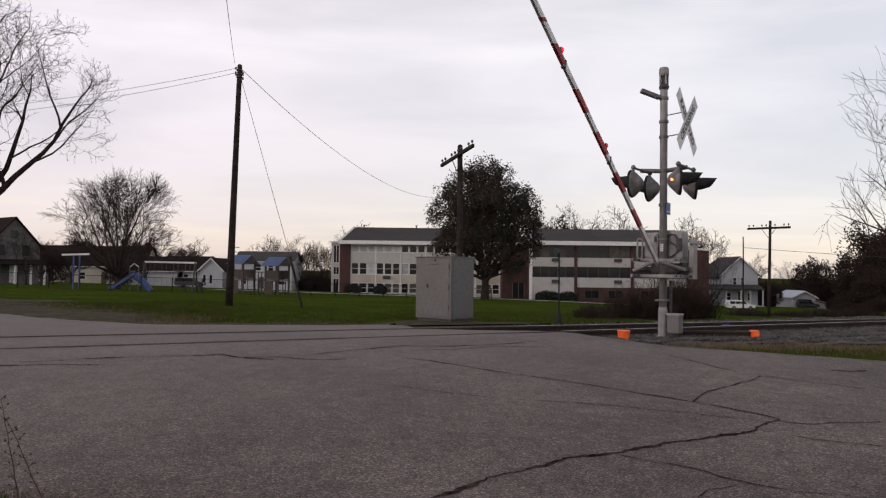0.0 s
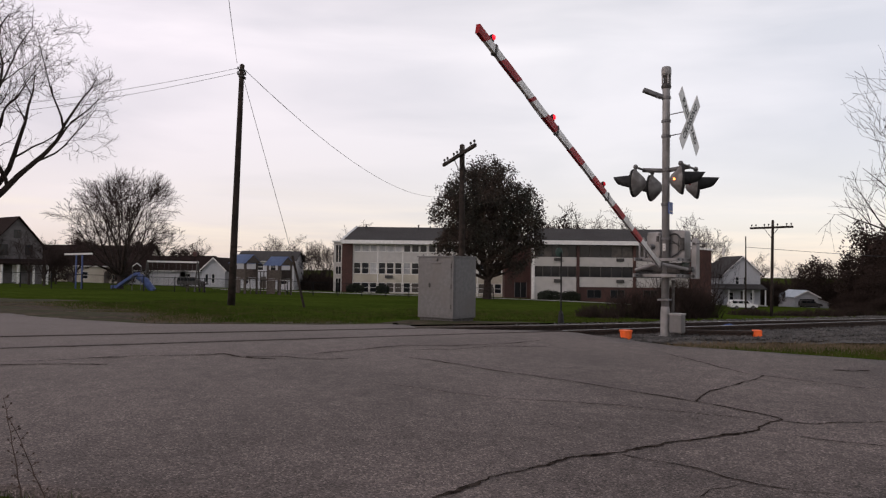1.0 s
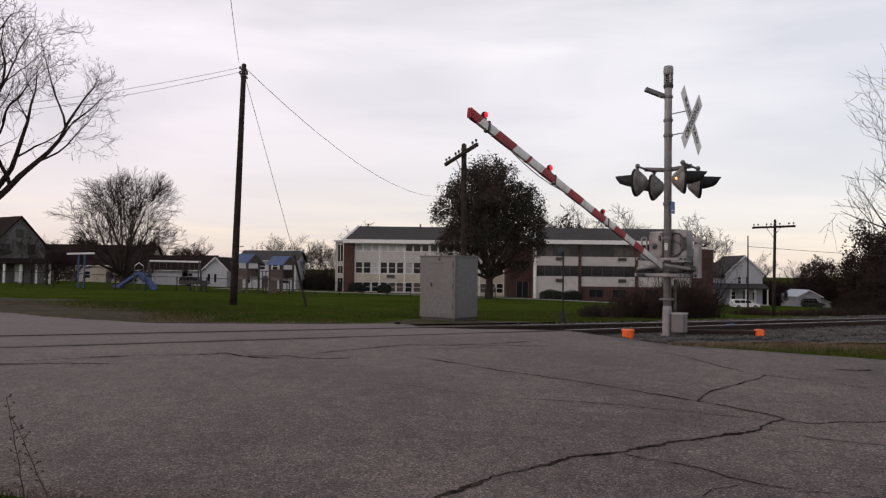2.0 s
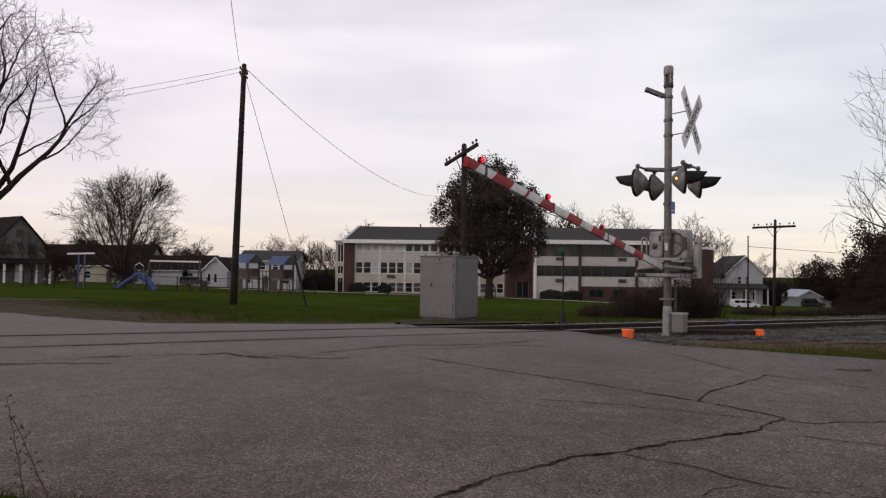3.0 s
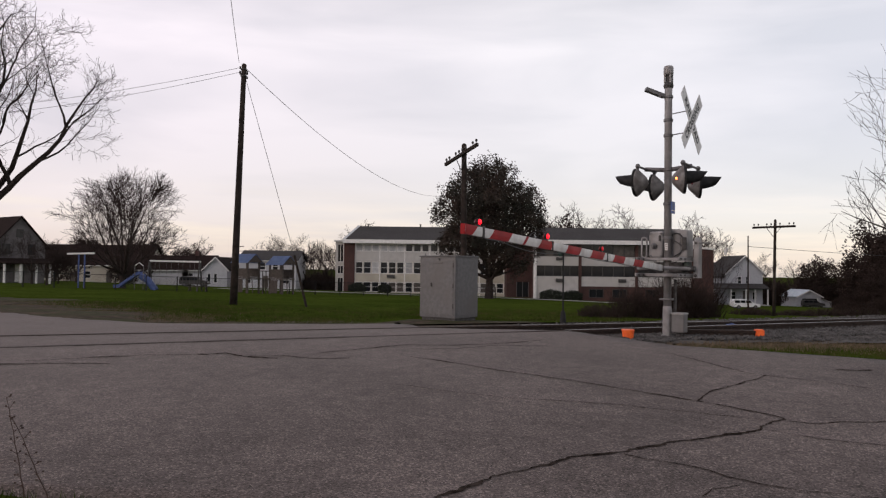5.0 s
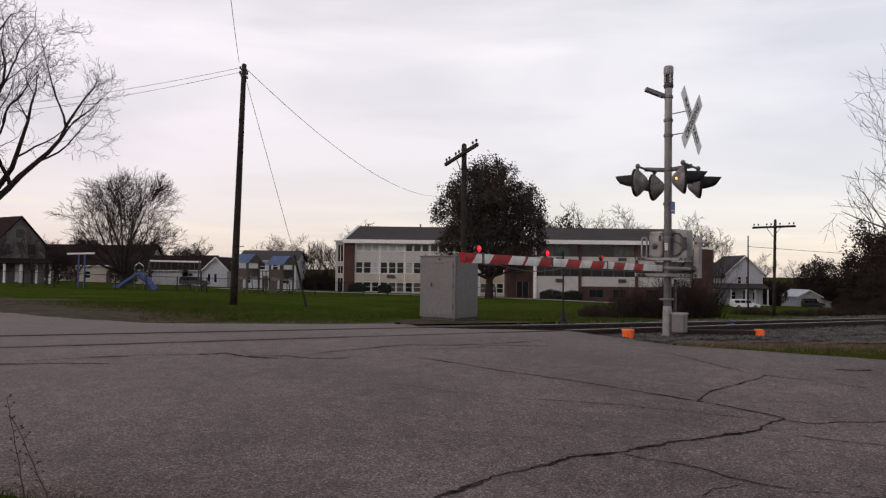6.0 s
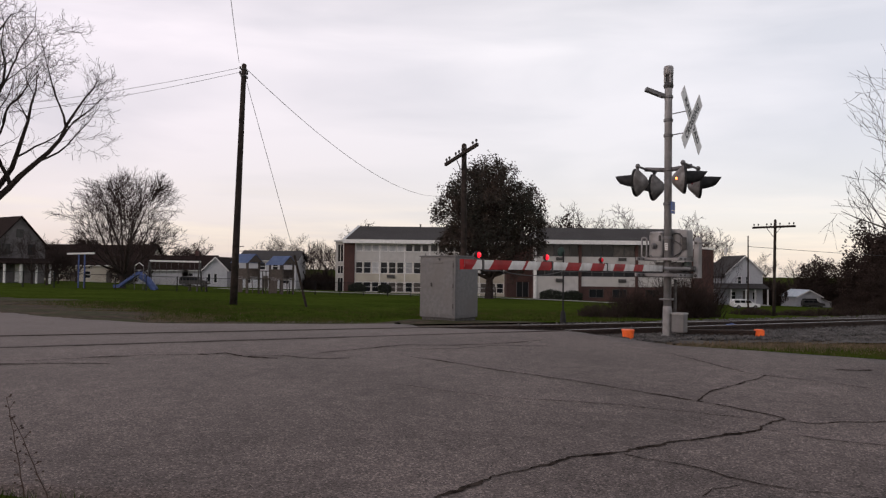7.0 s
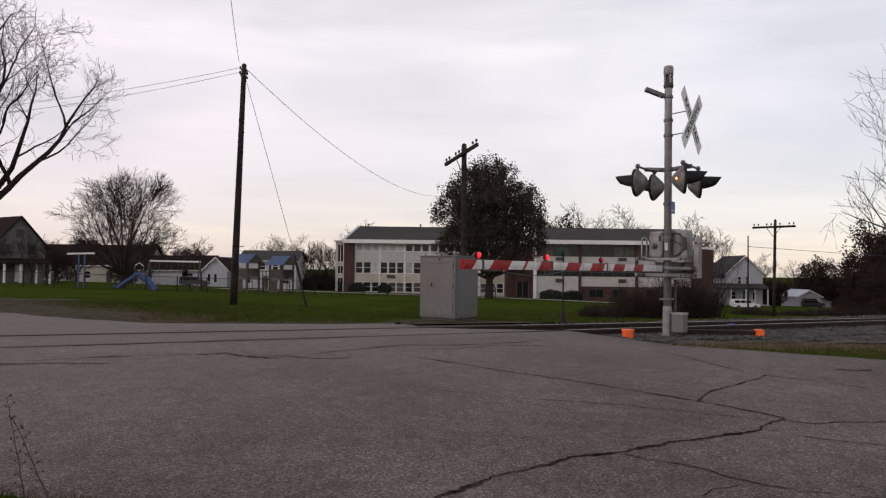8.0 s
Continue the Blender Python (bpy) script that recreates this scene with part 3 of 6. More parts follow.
# ---------------------------------------------------------------- crossing signal with its gate
def crossing_signal():
    """Its own axes: x away from the arm's tip, -y towards the drivers that it warns."""
    t = thing("crossing_signal", pose(3.785, 11.9, 0, 0, 0.35, 52.5), "silver level-crossing signal mast with crossbuck, lamps and striped gate arm", "crossing signal")
    part("foundation", block(-0.22, 0.22, -0.22, 0.22, -0.4, -0.06, 0.02), BALLAST, t)
    bm = turned([(0.1, -0.02), (0.1, 0.012), (0.078, 0.02), (0.076, 0.44), (0.07, 0.47), (0.067, 0.5)], 24)
    part("mast_base", bm, ALU, t)
    part("mast", turned([(0.063, 0.45), (0.063, 4.2), (0.06, 4.22)], 24), ALU, t, smooth=True)
    for z in (1.02, 1.62, 2.2, 2.78, 3.36, 3.62, 4.02):
        part("clamp", turned([(0.07, z), (0.078, z + 0.005), (0.078, z + 0.045), (0.07, z + 0.05)], 20), STEEL, t)
    bell = part("bell", turned([(0.075, 4.2), (0.085, 4.24), (0.07, 4.28), (0.045, 4.31), (0.045, 4.43)], 20), DARK_STEEL, t, "dark crossing bell")
    for i in range(4):
        a = radians(45 + 90 * i)
        part("bell_bracket", block(-0.012, 0.012, -0.012, 0.012, 4.28, 4.45, m=pose(0.068 * math.cos(a), 0.068 * math.sin(a), 0)), ALU, bell)
    part("bell_cap", turned([(0.07, 4.42), (0.082, 4.44), (0.082, 4.54), (0.072, 4.57), (0.03, 4.585)], 20), ALU, bell, smooth=True)
    # small cranked arm near the top
    bm = rod(bmesh.new(), (0, 0, 4.05), (-0.14, 0.1, 4.06), 0.03)
    box(bm, -0.17, 0.17, -0.05, 0.05, -0.035, 0.035, 0.012, pose(-0.13, 0.19, 4.12, 0, -20, 128))
    part("top_lamp_bracket", bm, STEEL, t)

    # crossbuck on two stand-off straps
    buck = part("crossbuck", block(-0.06, 0.06, -0.385, -0.37, 3.5, 3.74), STEEL, t)
    for z in (3.42, 3.78):
        part("strap", bar((0, -0.06, z - 0.03), (0.02, -0.37, z), 0.009, n=6), DARK_STEEL, buck)
    for lean, word, y in ((45, "RAILROAD", -0.392), (-45, "CROSSING", -0.402)):
        m = pose(0, y, 3.59, 0, lean, 0)
        blade = part("blade", block(-0.62, 0.62, -0.004, 0.004, -0.115, 0.115, m=m), WHITE_REFL, buck)
        cu = bpy.data.curves.new("lettering", "FONT")
        cu.body, cu.size, cu.align_x, cu.align_y, cu.extrude, cu.space_character, cu.offset = word, 0.17, "CENTER", "CENTER", 0.001, 1.15, 0.006
        tmp = new("lettering", cu)
        dep = bpy.context.evaluated_depsgraph_get()
        me = bpy.data.meshes.new_from_object(tmp.evaluated_get(dep))
        bpy.data.objects.remove(tmp)
        me.materials.clear()
        me.materials.append(LETTER)
        words = new("lettering", me)
        words.parent = buck
        words.matrix_local = m @ pose(0, -0.0062, 0, 90, 0, 0)
    # lamp pairs: one for each way
    for side in (-1, 1):
        holder = part("lamp_crossarm", rod(rod(bmesh.new(), (-0.4, side * 0.38, 2.84), (0.4, side * 0.38, 2.84), 0.02), (0, 0, 2.8), (0, side * 0.4, 2.84), 0.038), STEEL, t, smooth=True)
        for x in (-0.38, 0.38):
            m = pose(x, side * 0.42, 2.57, 0, 0, 4 if side > 0 else 26) @ pose(0, 0, 0, -90 * side)
            lamp = part("signal_lamp", turned([(0.04, -0.2), (0.075, -0.185), (0.222, -0.04), (0.236, -0.02), (0.236, 0.0), (0.05, 0.0)], 28, m), BLACK, t)
            part("lamp_back", turned([(0.05, -0.2), (0.09, -0.178), (0.215, -0.05), (0.226, -0.034)], 28, m @ pose(0, 0, -0.004)), LAMP_BACK, lamp, "weathered grey lamp housing", True)
            part("hanger", bar((x, side * 0.38, 2.84), (x, side * 0.38, 2.72), 0.022), STEEL, lamp)
            part("elbow", turned([(0.01, -0.042), (0.032, -0.03), (0.042, 0), (0.032, 0.03), (0.01, 0.042)], 14, pose(x, side * 0.38, 2.845)), STEEL, lamp, smooth=True)
            part("lens", turned([(0.001, 0.008), (0.09, 0.006), (0.14, 0.0), (0.15, -0.01)], 24, m @ pose(0, 0, 0.004)), RED_DIM, lamp, "dark red lens")
            # hood: a half-open tube, longest at the top
            bm = bmesh.new()
            rows = []
            for i in range(19):
                a = radians(-30 + i * 240 / 18)
                reach = 0.27 + 0.07 * math.sin(a)
                rows.append([(r * math.cos(a), -r * math.sin(a) - 0.7 * (0.14 - r) * (z > 0), z) for r, z in ((0.14, 0.0), (0.125, reach * 0.5), (0.098, reach), (0.092, reach), (0.118, reach * 0.5), (0.132, 0.0))])
            vs = [[bm.verts.new(c) for c in r] for r in rows]
            for a, b in zip(vs, vs[1:]):
                for j in range(5):
                    bm.faces.new((a[j], a[j + 1], b[j + 1], b[j]))
            bmesh.ops.transform(bm, matrix=m if side > 0 else m @ pose(0, 0, 0, 0, 0, 180), verts=bm.verts)
            bmesh.ops.recalc_face_normals(bm, faces=bm.faces)
            part("hood", bm, BLACK, lamp, "black lamp hood", True)
            if side < 0:
                part("indicator", turned([(0.02, 0), (0.022, 0.012), (0.006, 0.02)], 12, pose(x - 0.17, side * 0.42 + 0.085, 2.57, 0, -60, 35)), AMBER_GLOW if x < 0 else RED_DIM, lamp, "small side indicator")
    part("blue_notice", block(-0.09, 0.09, -0.09, -0.078, 2.06, 2.26), BLUE, t, "small blue emergency notice")
    part("notice_face", block(-0.082, 0.07, -0.0935, -0.0905, 2.1, 2.115), WHITE_REFL, t, "white bar of unreadable writing")
    # gate mechanism: two cases behind the mast, on trays between long side bars
    mech = part("mechanism", block(0.07, 0.36, 0.11, 0.35, 1.31, 1.77, 0.035), ALU, t, "silver cast gate mechanism case")
    part("case_door", block(0.11, 0.33, 0.35, 0.37, 1.35, 1.71, 0.01), ALU, mech)
    part("hub", turned([(0.05, 0), (0.05, 0.03), (0.03, 0.04), (0.026, 0.1)], 14, pose(0.07, 0.26, 1.52, 0, -90)), STEEL, mech)
    part("hasp", block(0.05, 0.07, 0.14, 0.18, 1.6, 1.7, 0.006), DARK_STEEL, mech)
    for y, z in ((0.14, 1.35), (0.32, 1.35), (0.14, 1.73), (0.32, 1.73)):
        part("bolt", bar((0.072, y, z), (0.05, y, z), 0.016, n=6), STEEL, mech)
    loop = [(0.03, 0.42 + 0.045 * math.cos(a), 1.49 + 0.045 * math.sin(a) + (0.13 if math.sin(a) > 0 else -0.13)) for a in [math.pi * 2 * i / 20 for i in range(21)]]
    cable("handle_loop", loop, 0.016, mech, ALU, "rounded steel hand loop")
    part("front_case", block(0.07, 0.38, -0.31, 0.02, 1.31, 1.79, 0.04), ALU, mech)
    part("cover_plate", block(0.056, 0.07, -0.2, 0.0, 1.36, 1.73, 0.006), STEEL, mech)
    part("case_seam", block(0.05, 0.056, -0.2, -0.005, 1.56, 1.572), DARK_STEEL, mech)
    part("terminal_box", block(0.03, 0.07, -0.3, -0.22, 1.45, 1.66, 0.012), DARK_STEEL, mech)
    cable("conduit_loop", [(0.04, -0.06 - 0.22 * i / 14, 1.7 + 0.05 * math.sin(math.pi * i / 14) - 0.12 * (i / 14) ** 2) for i in range(15)], 0.012, mech, label="black flexible conduit")
    cable("conduit_loop", [(0.04, -0.1 - 0.14 * math.sin(math.pi * i / 12), 1.34 + 0.26 * i / 12) for i in range(13)], 0.01, mech, label="black flexible conduit")
    part("data_plate", block(-0.071, -0.066, -0.025, 0.025, 1.44, 1.56), WHITE_REFL, t, "white notice wrapped on the mast")
    for z in (1.47, 1.5, 1.53):
        part("notice_bar", block(-0.0735, -0.0712, -0.018, 0.018, z, z + 0.008), LETTER, t, "dark bar of unreadable writing")
    part("shaft", bar((0, -0.46, 1.13), (0, 0.42, 1.13), 0.045), DARK_STEEL, mech)
    part("gearbox", block(-0.05, 0.3, -0.26, 0.2, 1.06, 1.24, 0.03), DARK_STEEL, mech, "grimy dark gearbox")
    part("grease_cover", block(0.0, 0.24, -0.33, -0.27, 1.08, 1.25, 0.015), EVERGREEN_PAINT, mech, "dull green cover")
    for y in (-0.34, 0.36):
        part("side_plate", block(-0.46, 0.4, y - 0.014, y + 0.014, 1.262, 1.315, 0.004), ALU, mech)
        part("lower_plate", block(-0.5, 0.4, y - 0.014, y + 0.014, 0.995, 1.05, 0.004), ALU, mech)
        for x in (-0.4, -0.2, 0.25):
            part("bolt", bar((x, y - 0.03, 1.288), (x, y + 0.03, 1.288), 0.016, n=6), DARK_STEEL, mech)
            part("bolt", bar((x, y - 0.03, 1.022), (x, y + 0.03, 1.022), 0.016, n=6), DARK_STEEL, mech)
    part("upper_tray", block(-0.1, 0.36, -0.325, 0.345, 1.285, 1.308), ALU, mech)
    part("front_bar", block(-0.16, -0.1, -0.325, 0.345, 1.265, 1.31, 0.006), ALU, mech)
    part("lower_tray", block(-0.1, 0.36, -0.325, 0.345, 1.0, 1.022), ALU, mech)
    part("lower_front_bar", block(-0.16, -0.1, -0.325, 0.345, 0.995, 1.05, 0.006), ALU, mech)
    part("counterweight", prism([(0.08, 0.98), (0.28, 0.98), (0.28, 1.6), (0.2, 1.66), (0.12, 1.6)], -0.48, -0.4), ALU, mech, "grey counterweight")
    part("weight_bolt", bar((0.06, -0.44, 1.02), (0.09, -0.44, 1.02), 0.03, n=6), DARK_STEEL, mech)
    part("weight_bolt", bar((0.08, -0.44, 1.56), (0.12, -0.44, 1.56), 0.02, n=6), DARK_STEEL, mech)
    part("stub_lamp", block(0.02, 0.08, -0.69, -0.655, 1.5, 1.62, 0.008, pose(0, 0, 0, 10)), WHITE_REFL, mech)
    part("stub_arm", bar((0.15, -0.42, 1.56), (0.06, -0.68, 1.56), 0.012, n=6), STEEL, mech)
    part("conduit_drop", bar((0.1, -0.1, 0.95), (0.08, -0.1, 0.3), 0.025), DARK_STEEL, t)
    part("step_clamp", block(-0.14, 0.14, -0.09, 0.09, 0.6, 0.63, 0.005), STEEL, t)
    jb = part("junction_box", block(-0.1, 0.1, -0.31, -0.1, 0.07, 0.38, 0.02), STEEL, t, "silver junction box at the mast's foot")
    part("box_lid", block(-0.11, 0.11, -0.32, -0.09, 0.37, 0.4, 0.01), ALU, jb)
    part("box_stub", bar((0, -0.2, -0.03), (0, -0.2, 0.08), 0.04), DARK_STEEL, jb)
    return t


SIGNAL = crossing_signal()


def gate_arm(parent):
    """Lies along -x from its shaft; the stripes stand 1 mm proud of the white tube."""
    arm = new("gate_arm")
    arm.parent = parent
    tagged(arm, "red and white striped gate arm with lamps")
    length = 7.245

    def half(s):
        return 0.0505 - 0.0115 * s / length

    bm = bmesh.new()
    for a, b in ((0.25, 3.38), (3.38, 5.33), (5.33, length)):
        ring = []
        for s in (a, b):
            h = half(s) - 0.0008
            ring.append([bm.verts.new((-s, y, z)) for y, z in ((-0.016, -h), (0.016, -h), (0.019, 0), (0.016, h), (-0.016, h), (-0.019, 0))])
        for i in range(6):
            bm.faces.new((ring[0][i], ring[0][(i + 1) % 6], ring[1][(i + 1) % 6], ring[1][i]))
        bm.faces.new(ring[0])
        bm.faces.new(list(reversed(ring[1])))
    bmesh.ops.recalc_face_normals(bm, faces=bm.faces)
    part("arm_tube", bm, WHITE_REFL, arm)
    for a, b in ((1.564, 2.083), (2.582, 3.096), (3.534, 4.036), (4.439, 4.887), (5.326, 5.664), (5.995, 6.056), (6.375, 6.756), (7.073, 7.248)):
        bm = bmesh.new()
        lean = 0.05
        for y in (-1, 1):
            h0, h1 = half(a) + 0.001, half(b) + 0.001
            q = [bm.verts.new((-s, y * w, z)) for s, w, z in ((a + lean, 0.0175, -h0), (a, 0.0205, 0), (a - lean, 0.0175, h0), (b - (lean if b < 7.2 else 0), 0.0175, h1), (b, 0.0205, 0), (b + (lean if b < 7.2 else 0), 0.0175, -h1))]
            bm.faces.new((q[0], q[1], q[4], q[5]))
            bm.faces.new((q[1], q[2], q[3], q[4]))
        f = bm.verts
        f.ensure_lookup_table()
        bm.faces.new((f[2], f[3], f[9], f[8]))
        bm.faces.new((f[0], f[5], f[11], f[6]))
        bmesh.ops.recalc_face_normals(bm, faces=bm.faces)
        part("stripe", bm, RED_REFL, arm, "red reflective stripe")
    part("tip_cap", block(-7.257, -7.2495, -0.019, 0.019, -0.041, 0.041), RED_REFL, arm, "red end cap")
    for s in (3.389, 5.326, 6.92):
        part("joint_sleeve", block(-s - 0.018, -s + 0.018, -0.024, 0.024, -half(s) - 0.008, half(s) + 0.008, 0.003), DARK_STEEL, arm, "dark clamp")
    for s, mat, word in ((6.99, RED_GLOW, "lit red arm-tip lamp"), (5.46, RED_GLOW, "lit red arm lamp"), (3.6, RED_FAINT, "faintly lit red arm lamp")):
        z = half(s)
        r = 0.028 if s > 6 else 0.033
        lamp = part("arm_lamp", block(-s - 0.03, -s + 0.012, -0.02, 0.02, z, z + 0.014, 0.004), DARK_STEEL, arm, word)
        part("lamp_case", turned([(r * 0.8, -0.013), (r, -0.01), (r, 0.01), (r * 0.8, 0.013)], 18, pose(-s, 0, z + 0.012 + r, 90)), BLACK, lamp)
        for side in (-1, 1):
            part("lamp_lens", turned([(r * 0.85, 0.0), (r * 0.8, 0.008), (r * 0.5, 0.016), (0.002, 0.018)], 18, pose(-s, side * 0.012, z + 0.012 + r, -90 * side)), mat if side < 0 else RED_DIM, lamp, "round red lens", True)
    pts = [(-s, -0.02, -half(s) - 0.008 - 0.01 * abs(math.sin(s * 2.1))) for s in [0.4 + 0.12 * i for i in range(38)]] + [(-s, -0.02, -half(5.4) - 0.008 - 0.045 * math.sin((s - 5.0) / 1.6 * math.pi)) for s in [5.0 + 0.1 * i for i in range(17)]] + [(-6.9, -0.02, -0.05)]
    cable("lamp_cable", pts, 0.0045, arm, label="black cable under the arm")
    for y in (-0.46, 0.46):
        part("fork", rod(bmesh.new(), (0.05, y, 0), (-0.3, y * 0.1, 0), 0.03, 0.03, 8), ALU, arm)
    return arm


ARM = gate_arm(SIGNAL)


# ---------------------------------------------------------------- equipment cabinet
def equipment_cabinet():
    t = thing("equipment_cabinet", pose(0.37, 20.75, -0.42, 0, 0, -40), "tall grey steel railway equipment cabinet on a gravel pad", "cabinet")
    # built with its corner towards the road: front along -x, side along +y
    w, d, h = 1.38, 1.1, 1.88
    part("body", block(-w, 0, 0, d, 0.06, h, 0.012), STEEL, t)
    part("plinth", block(-w + 0.05, -0.05, 0.05, d - 0.05, -0.12, 0.06), DARK_STEEL, t)
    part("roof", block(-w - 0.025, 0.025, -0.03, d + 0.02, h, h + 0.035, 0.01), STEEL, t)
    door = part("door", block(-w + 0.07, -0.07, -0.014, 0, 0.14, h - 0.12, 0.008), STEEL, t, "grey steel door")
    part("vent_hood", block(-w / 2 - 0.22, -w / 2 + 0.22, -0.035, -0.014, h - 0.2, h - 0.165, 0.008), STEEL, door)
    part("handle", block(-0.93, -0.88, -0.05, -0.014, 0.98, 1.09, 0.008), DARK_STEEL, door, "dark door handle")
    part("padlock", turned([(0.025, 0), (0.03, 0.01), (0.03, 0.05), (0.02, 0.06)], 12, pose(-0.62, -0.03, h - 0.1)), STEEL, door)
    for z in (0.35, 0.95, 1.55):
        part("hinge", bar((-0.075, -0.012, z), (-0.075, -0.012, z + 0.13), 0.014, n=8), DARK_STEEL, door)
    part("side_rib", block(0, 0.012, 0.08, d - 0.08, 0.14, h - 0.1, 0.006), STEEL, t)
    for x in (-w + 0.1, -0.1):
        for y in (0.12, d - 0.12):
            part("lifting_eye", turned([(0.03, 0), (0.03, 0.02), (0.014, 0.03), (0.014, 0.07)], 10, pose(x, y, h + 0.034)), STEEL, t)
    return t


equipment_cabinet()


# ---------------------------------------------------------------- poles and wires
def crossarm_pole(x, y, height, turn, lean, r, label):
    t = thing("telegraph_pole", pose(x, y, ground_z(x, y) - 0.05, 0, lean, turn), label, "pole", "telegraph poles")
    part("shaft", turned([(r * 1.15, 0), (r * 1.08, 1.5), (r * 0.9, height), (r * 0.4, height + 0.05)], 14), POLE_WOOD, t, smooth=True)
    arm = part("crossarm", block(-1.5, 1.5, -0.19, -0.09, height - 0.45, height - 0.33, 0.01, pose(0, 0, height - 0.4, 0, -5 if x < 5 else 0) @ pose(0, 0, 0.4 - height)), POLE_WOOD, t)
    for i in range(10):
        xx = -1.4 + i * 2.8 / 9
        if i in (2, 7):
            continue
        part("insulator", turned([(0.012, 0), (0.012, 0.06), (0.04, 0.07), (0.045, 0.13), (0.025, 0.16)], 10, pose(xx, -0.14, height - 0.33 + (xx * 0.087 if x < 5 else 0))), DARK_STEEL, arm)
    for s in (-1, 1):
        part("brace", bar((s * 0.5, -0.11, height - 0.44), (0, -0.13, height - 0.95), 0.016, n=6), DARK_STEEL, t)
    return t


crossarm_pole(0.78, 26.0, 6.4, HEADING - 90, -1.0, 0.105, "dark wooden telegraph pole with an old crossarm beside the railway")
crossarm_pole(18.88, 40.3, 5.5, HEADING - 90, 1.2, 0.08, "dark wooden telegraph pole with an old crossarm beside the railway")


def utility_pole():
    x, y = -9.23, 31.25
    z = ground_z(x, y)
    t = thing("utility_pole", pose(x, y, z - 0.05, 0, 1.4, 0), "tall dark wooden utility pole standing in the lawn", "pole")
    part("shaft", turned([(0.17, 0), (0.155, 2.0), (0.105, 10.75), (0.05, 10.8)], 16), POLE_WOOD, t, smooth=True)
    for zz, xx in ((10.55, -0.16), (10.35, -0.16), (10.35, 0.16), (10.1, 0.16)):
        part("insulator", turned([(0.02, 0), (0.05, 0.02), (0.03, 0.06), (0.05, 0.1), (0.02, 0.12)], 10, pose(xx, -0.02, zz)), DARK_STEEL, t)
    part("bracket", block(-0.18, 0.18, -0.05, 0.05, 10.3, 10.36), DARK_STEEL, t)
    for zz in (10.2, 10.5):
        part("band", turned([(0.135, zz), (0.14, zz + 0.01), (0.14, zz + 0.05), (0.135, zz + 0.06)], 16), DARK_STEEL, t)
    return t


utility_pole()
tagged(cable("overhead_wire", sagging((-8.85, 31.25, 9.9), (1.9, 83, 10.2), 2.35), 0.013), "thin black overhead wire from the utility pole", "wire", "overhead wires")
tagged(cable("overhead_wire", sagging((-9.15, 31.1, 10.15), (-1.2, 2.0, 6.4), 0.3), 0.0085), "thin black overhead wire from the utility pole", "wire", "overhead wires")
tagged(cable("overhead_wire", sagging((-9.15, 31.2, 9.95), (-34, 33.5, 7.9), 0.7), 0.0085), "thin black overhead wire from the utility pole", "wire", "overhead wires")
tagged(cable("overhead_wire", sagging((-9.15, 31.2, 9.75), (-34, 33.5, 7.5), 0.75), 0.0085), "thin black overhead wire from the utility pole", "wire", "overhead wires")


def guy_anchor():
    foot = Vector((-5.98, 31.25, ground_z(-5.98, 31.25) - 0.1))
    head = Vector((-8.96, 31.25, 9.72))
    knee = Vector((-6.57, 31.25, 1.63))
    t = thing("guy_wire", Matrix.Translation(foot), "steel guy wire with a dark guard sleeve anchored in lawn", "guy wire")
    cable("strand", [head - foot, knee - foot], 0.011, t)
    part("guard", rod(bmesh.new(), (0, 0, 0), knee - foot, 0.055, 0.055, 8), POLE_WOOD, t, "dark guard sleeve")
    return t


guy_anchor()


def switch_stand():
    t = thing("switch_stand", pose(2.57, 15.06, -0.32), "slim dark switch stand with a green target beside the rails", "switch stand")
    part("base", block(-0.28, 0.28, -0.12, 0.12, 0.1, 0.2, 0.02), BLACK, t)
    part("pedestal", turned([(0.09, 0.2), (0.07, 0.3), (0.05, 0.5), (0.028, 0.55)], 12), BLACK, t)
    part("post", bar((0, 0, 0.5), (0, 0, 1.8), 0.017), BLACK, t)
    part("target", turned([(0.1, -0.008), (0.1, 0.008), (0.09, 0.012)], 24, pose(-0.05, 0, 1.8, 90, 0, 35)), material("faded_green_target", (0.008, 0.03, 0.022), (0.012, 0.045, 0.032), 6, 0.5), t, "faded green round target")
    part("lever", bar((0.1, 0, 0.18), (-0.45, -0.1, 0.2), 0.02, n=8), BLACK, t)
    return t


switch_stand()


def spare_rail():
    """A short length of rail lying by the mast; both ends sprayed orange."""
    a, b = Vector((3.9, 12.1, 0)), Vector((5.42, 11.95, 0))
    turn = math.degrees(math.atan2(b.y - a.y, b.x - a.x))
    n = (b - a).length
    t = thing("spare_rail", pose(a.x, a.y, 0.105, 0, 0, turn), "short rusty spare rail lying on ballast beside the mast", "rail")
    bm = prism(rail_profile(), 0.1, n - 0.1)
    bmesh.ops.transform(bm, matrix=pose(0, 0, 0, 0, 0, -90), verts=bm.verts)
    part("rail_body", bm, RAIL_RUST, t)
    part("end_cap", block(n - 0.13, n, -0.08, 0.08, -0.17, 0.02, 0.02), ORANGE, t, "bright orange end marker")
    return t


spare_rail()


def orange_bucket():
    t = thing("orange_tub", pose(3.02, 11.5, -0.02), "small bright orange plastic tub beside the rails", "tub")
    part("tub_body", turned([(0.085, 0.0), (0.098, 0.13)], 20), ORANGE, t, smooth=False)
    part("rim", turned([(0.1, 0.125), (0.105, 0.135), (0.105, 0.15), (0.098, 0.155)], 20), ORANGE, t)
    return t


orange_bucket()


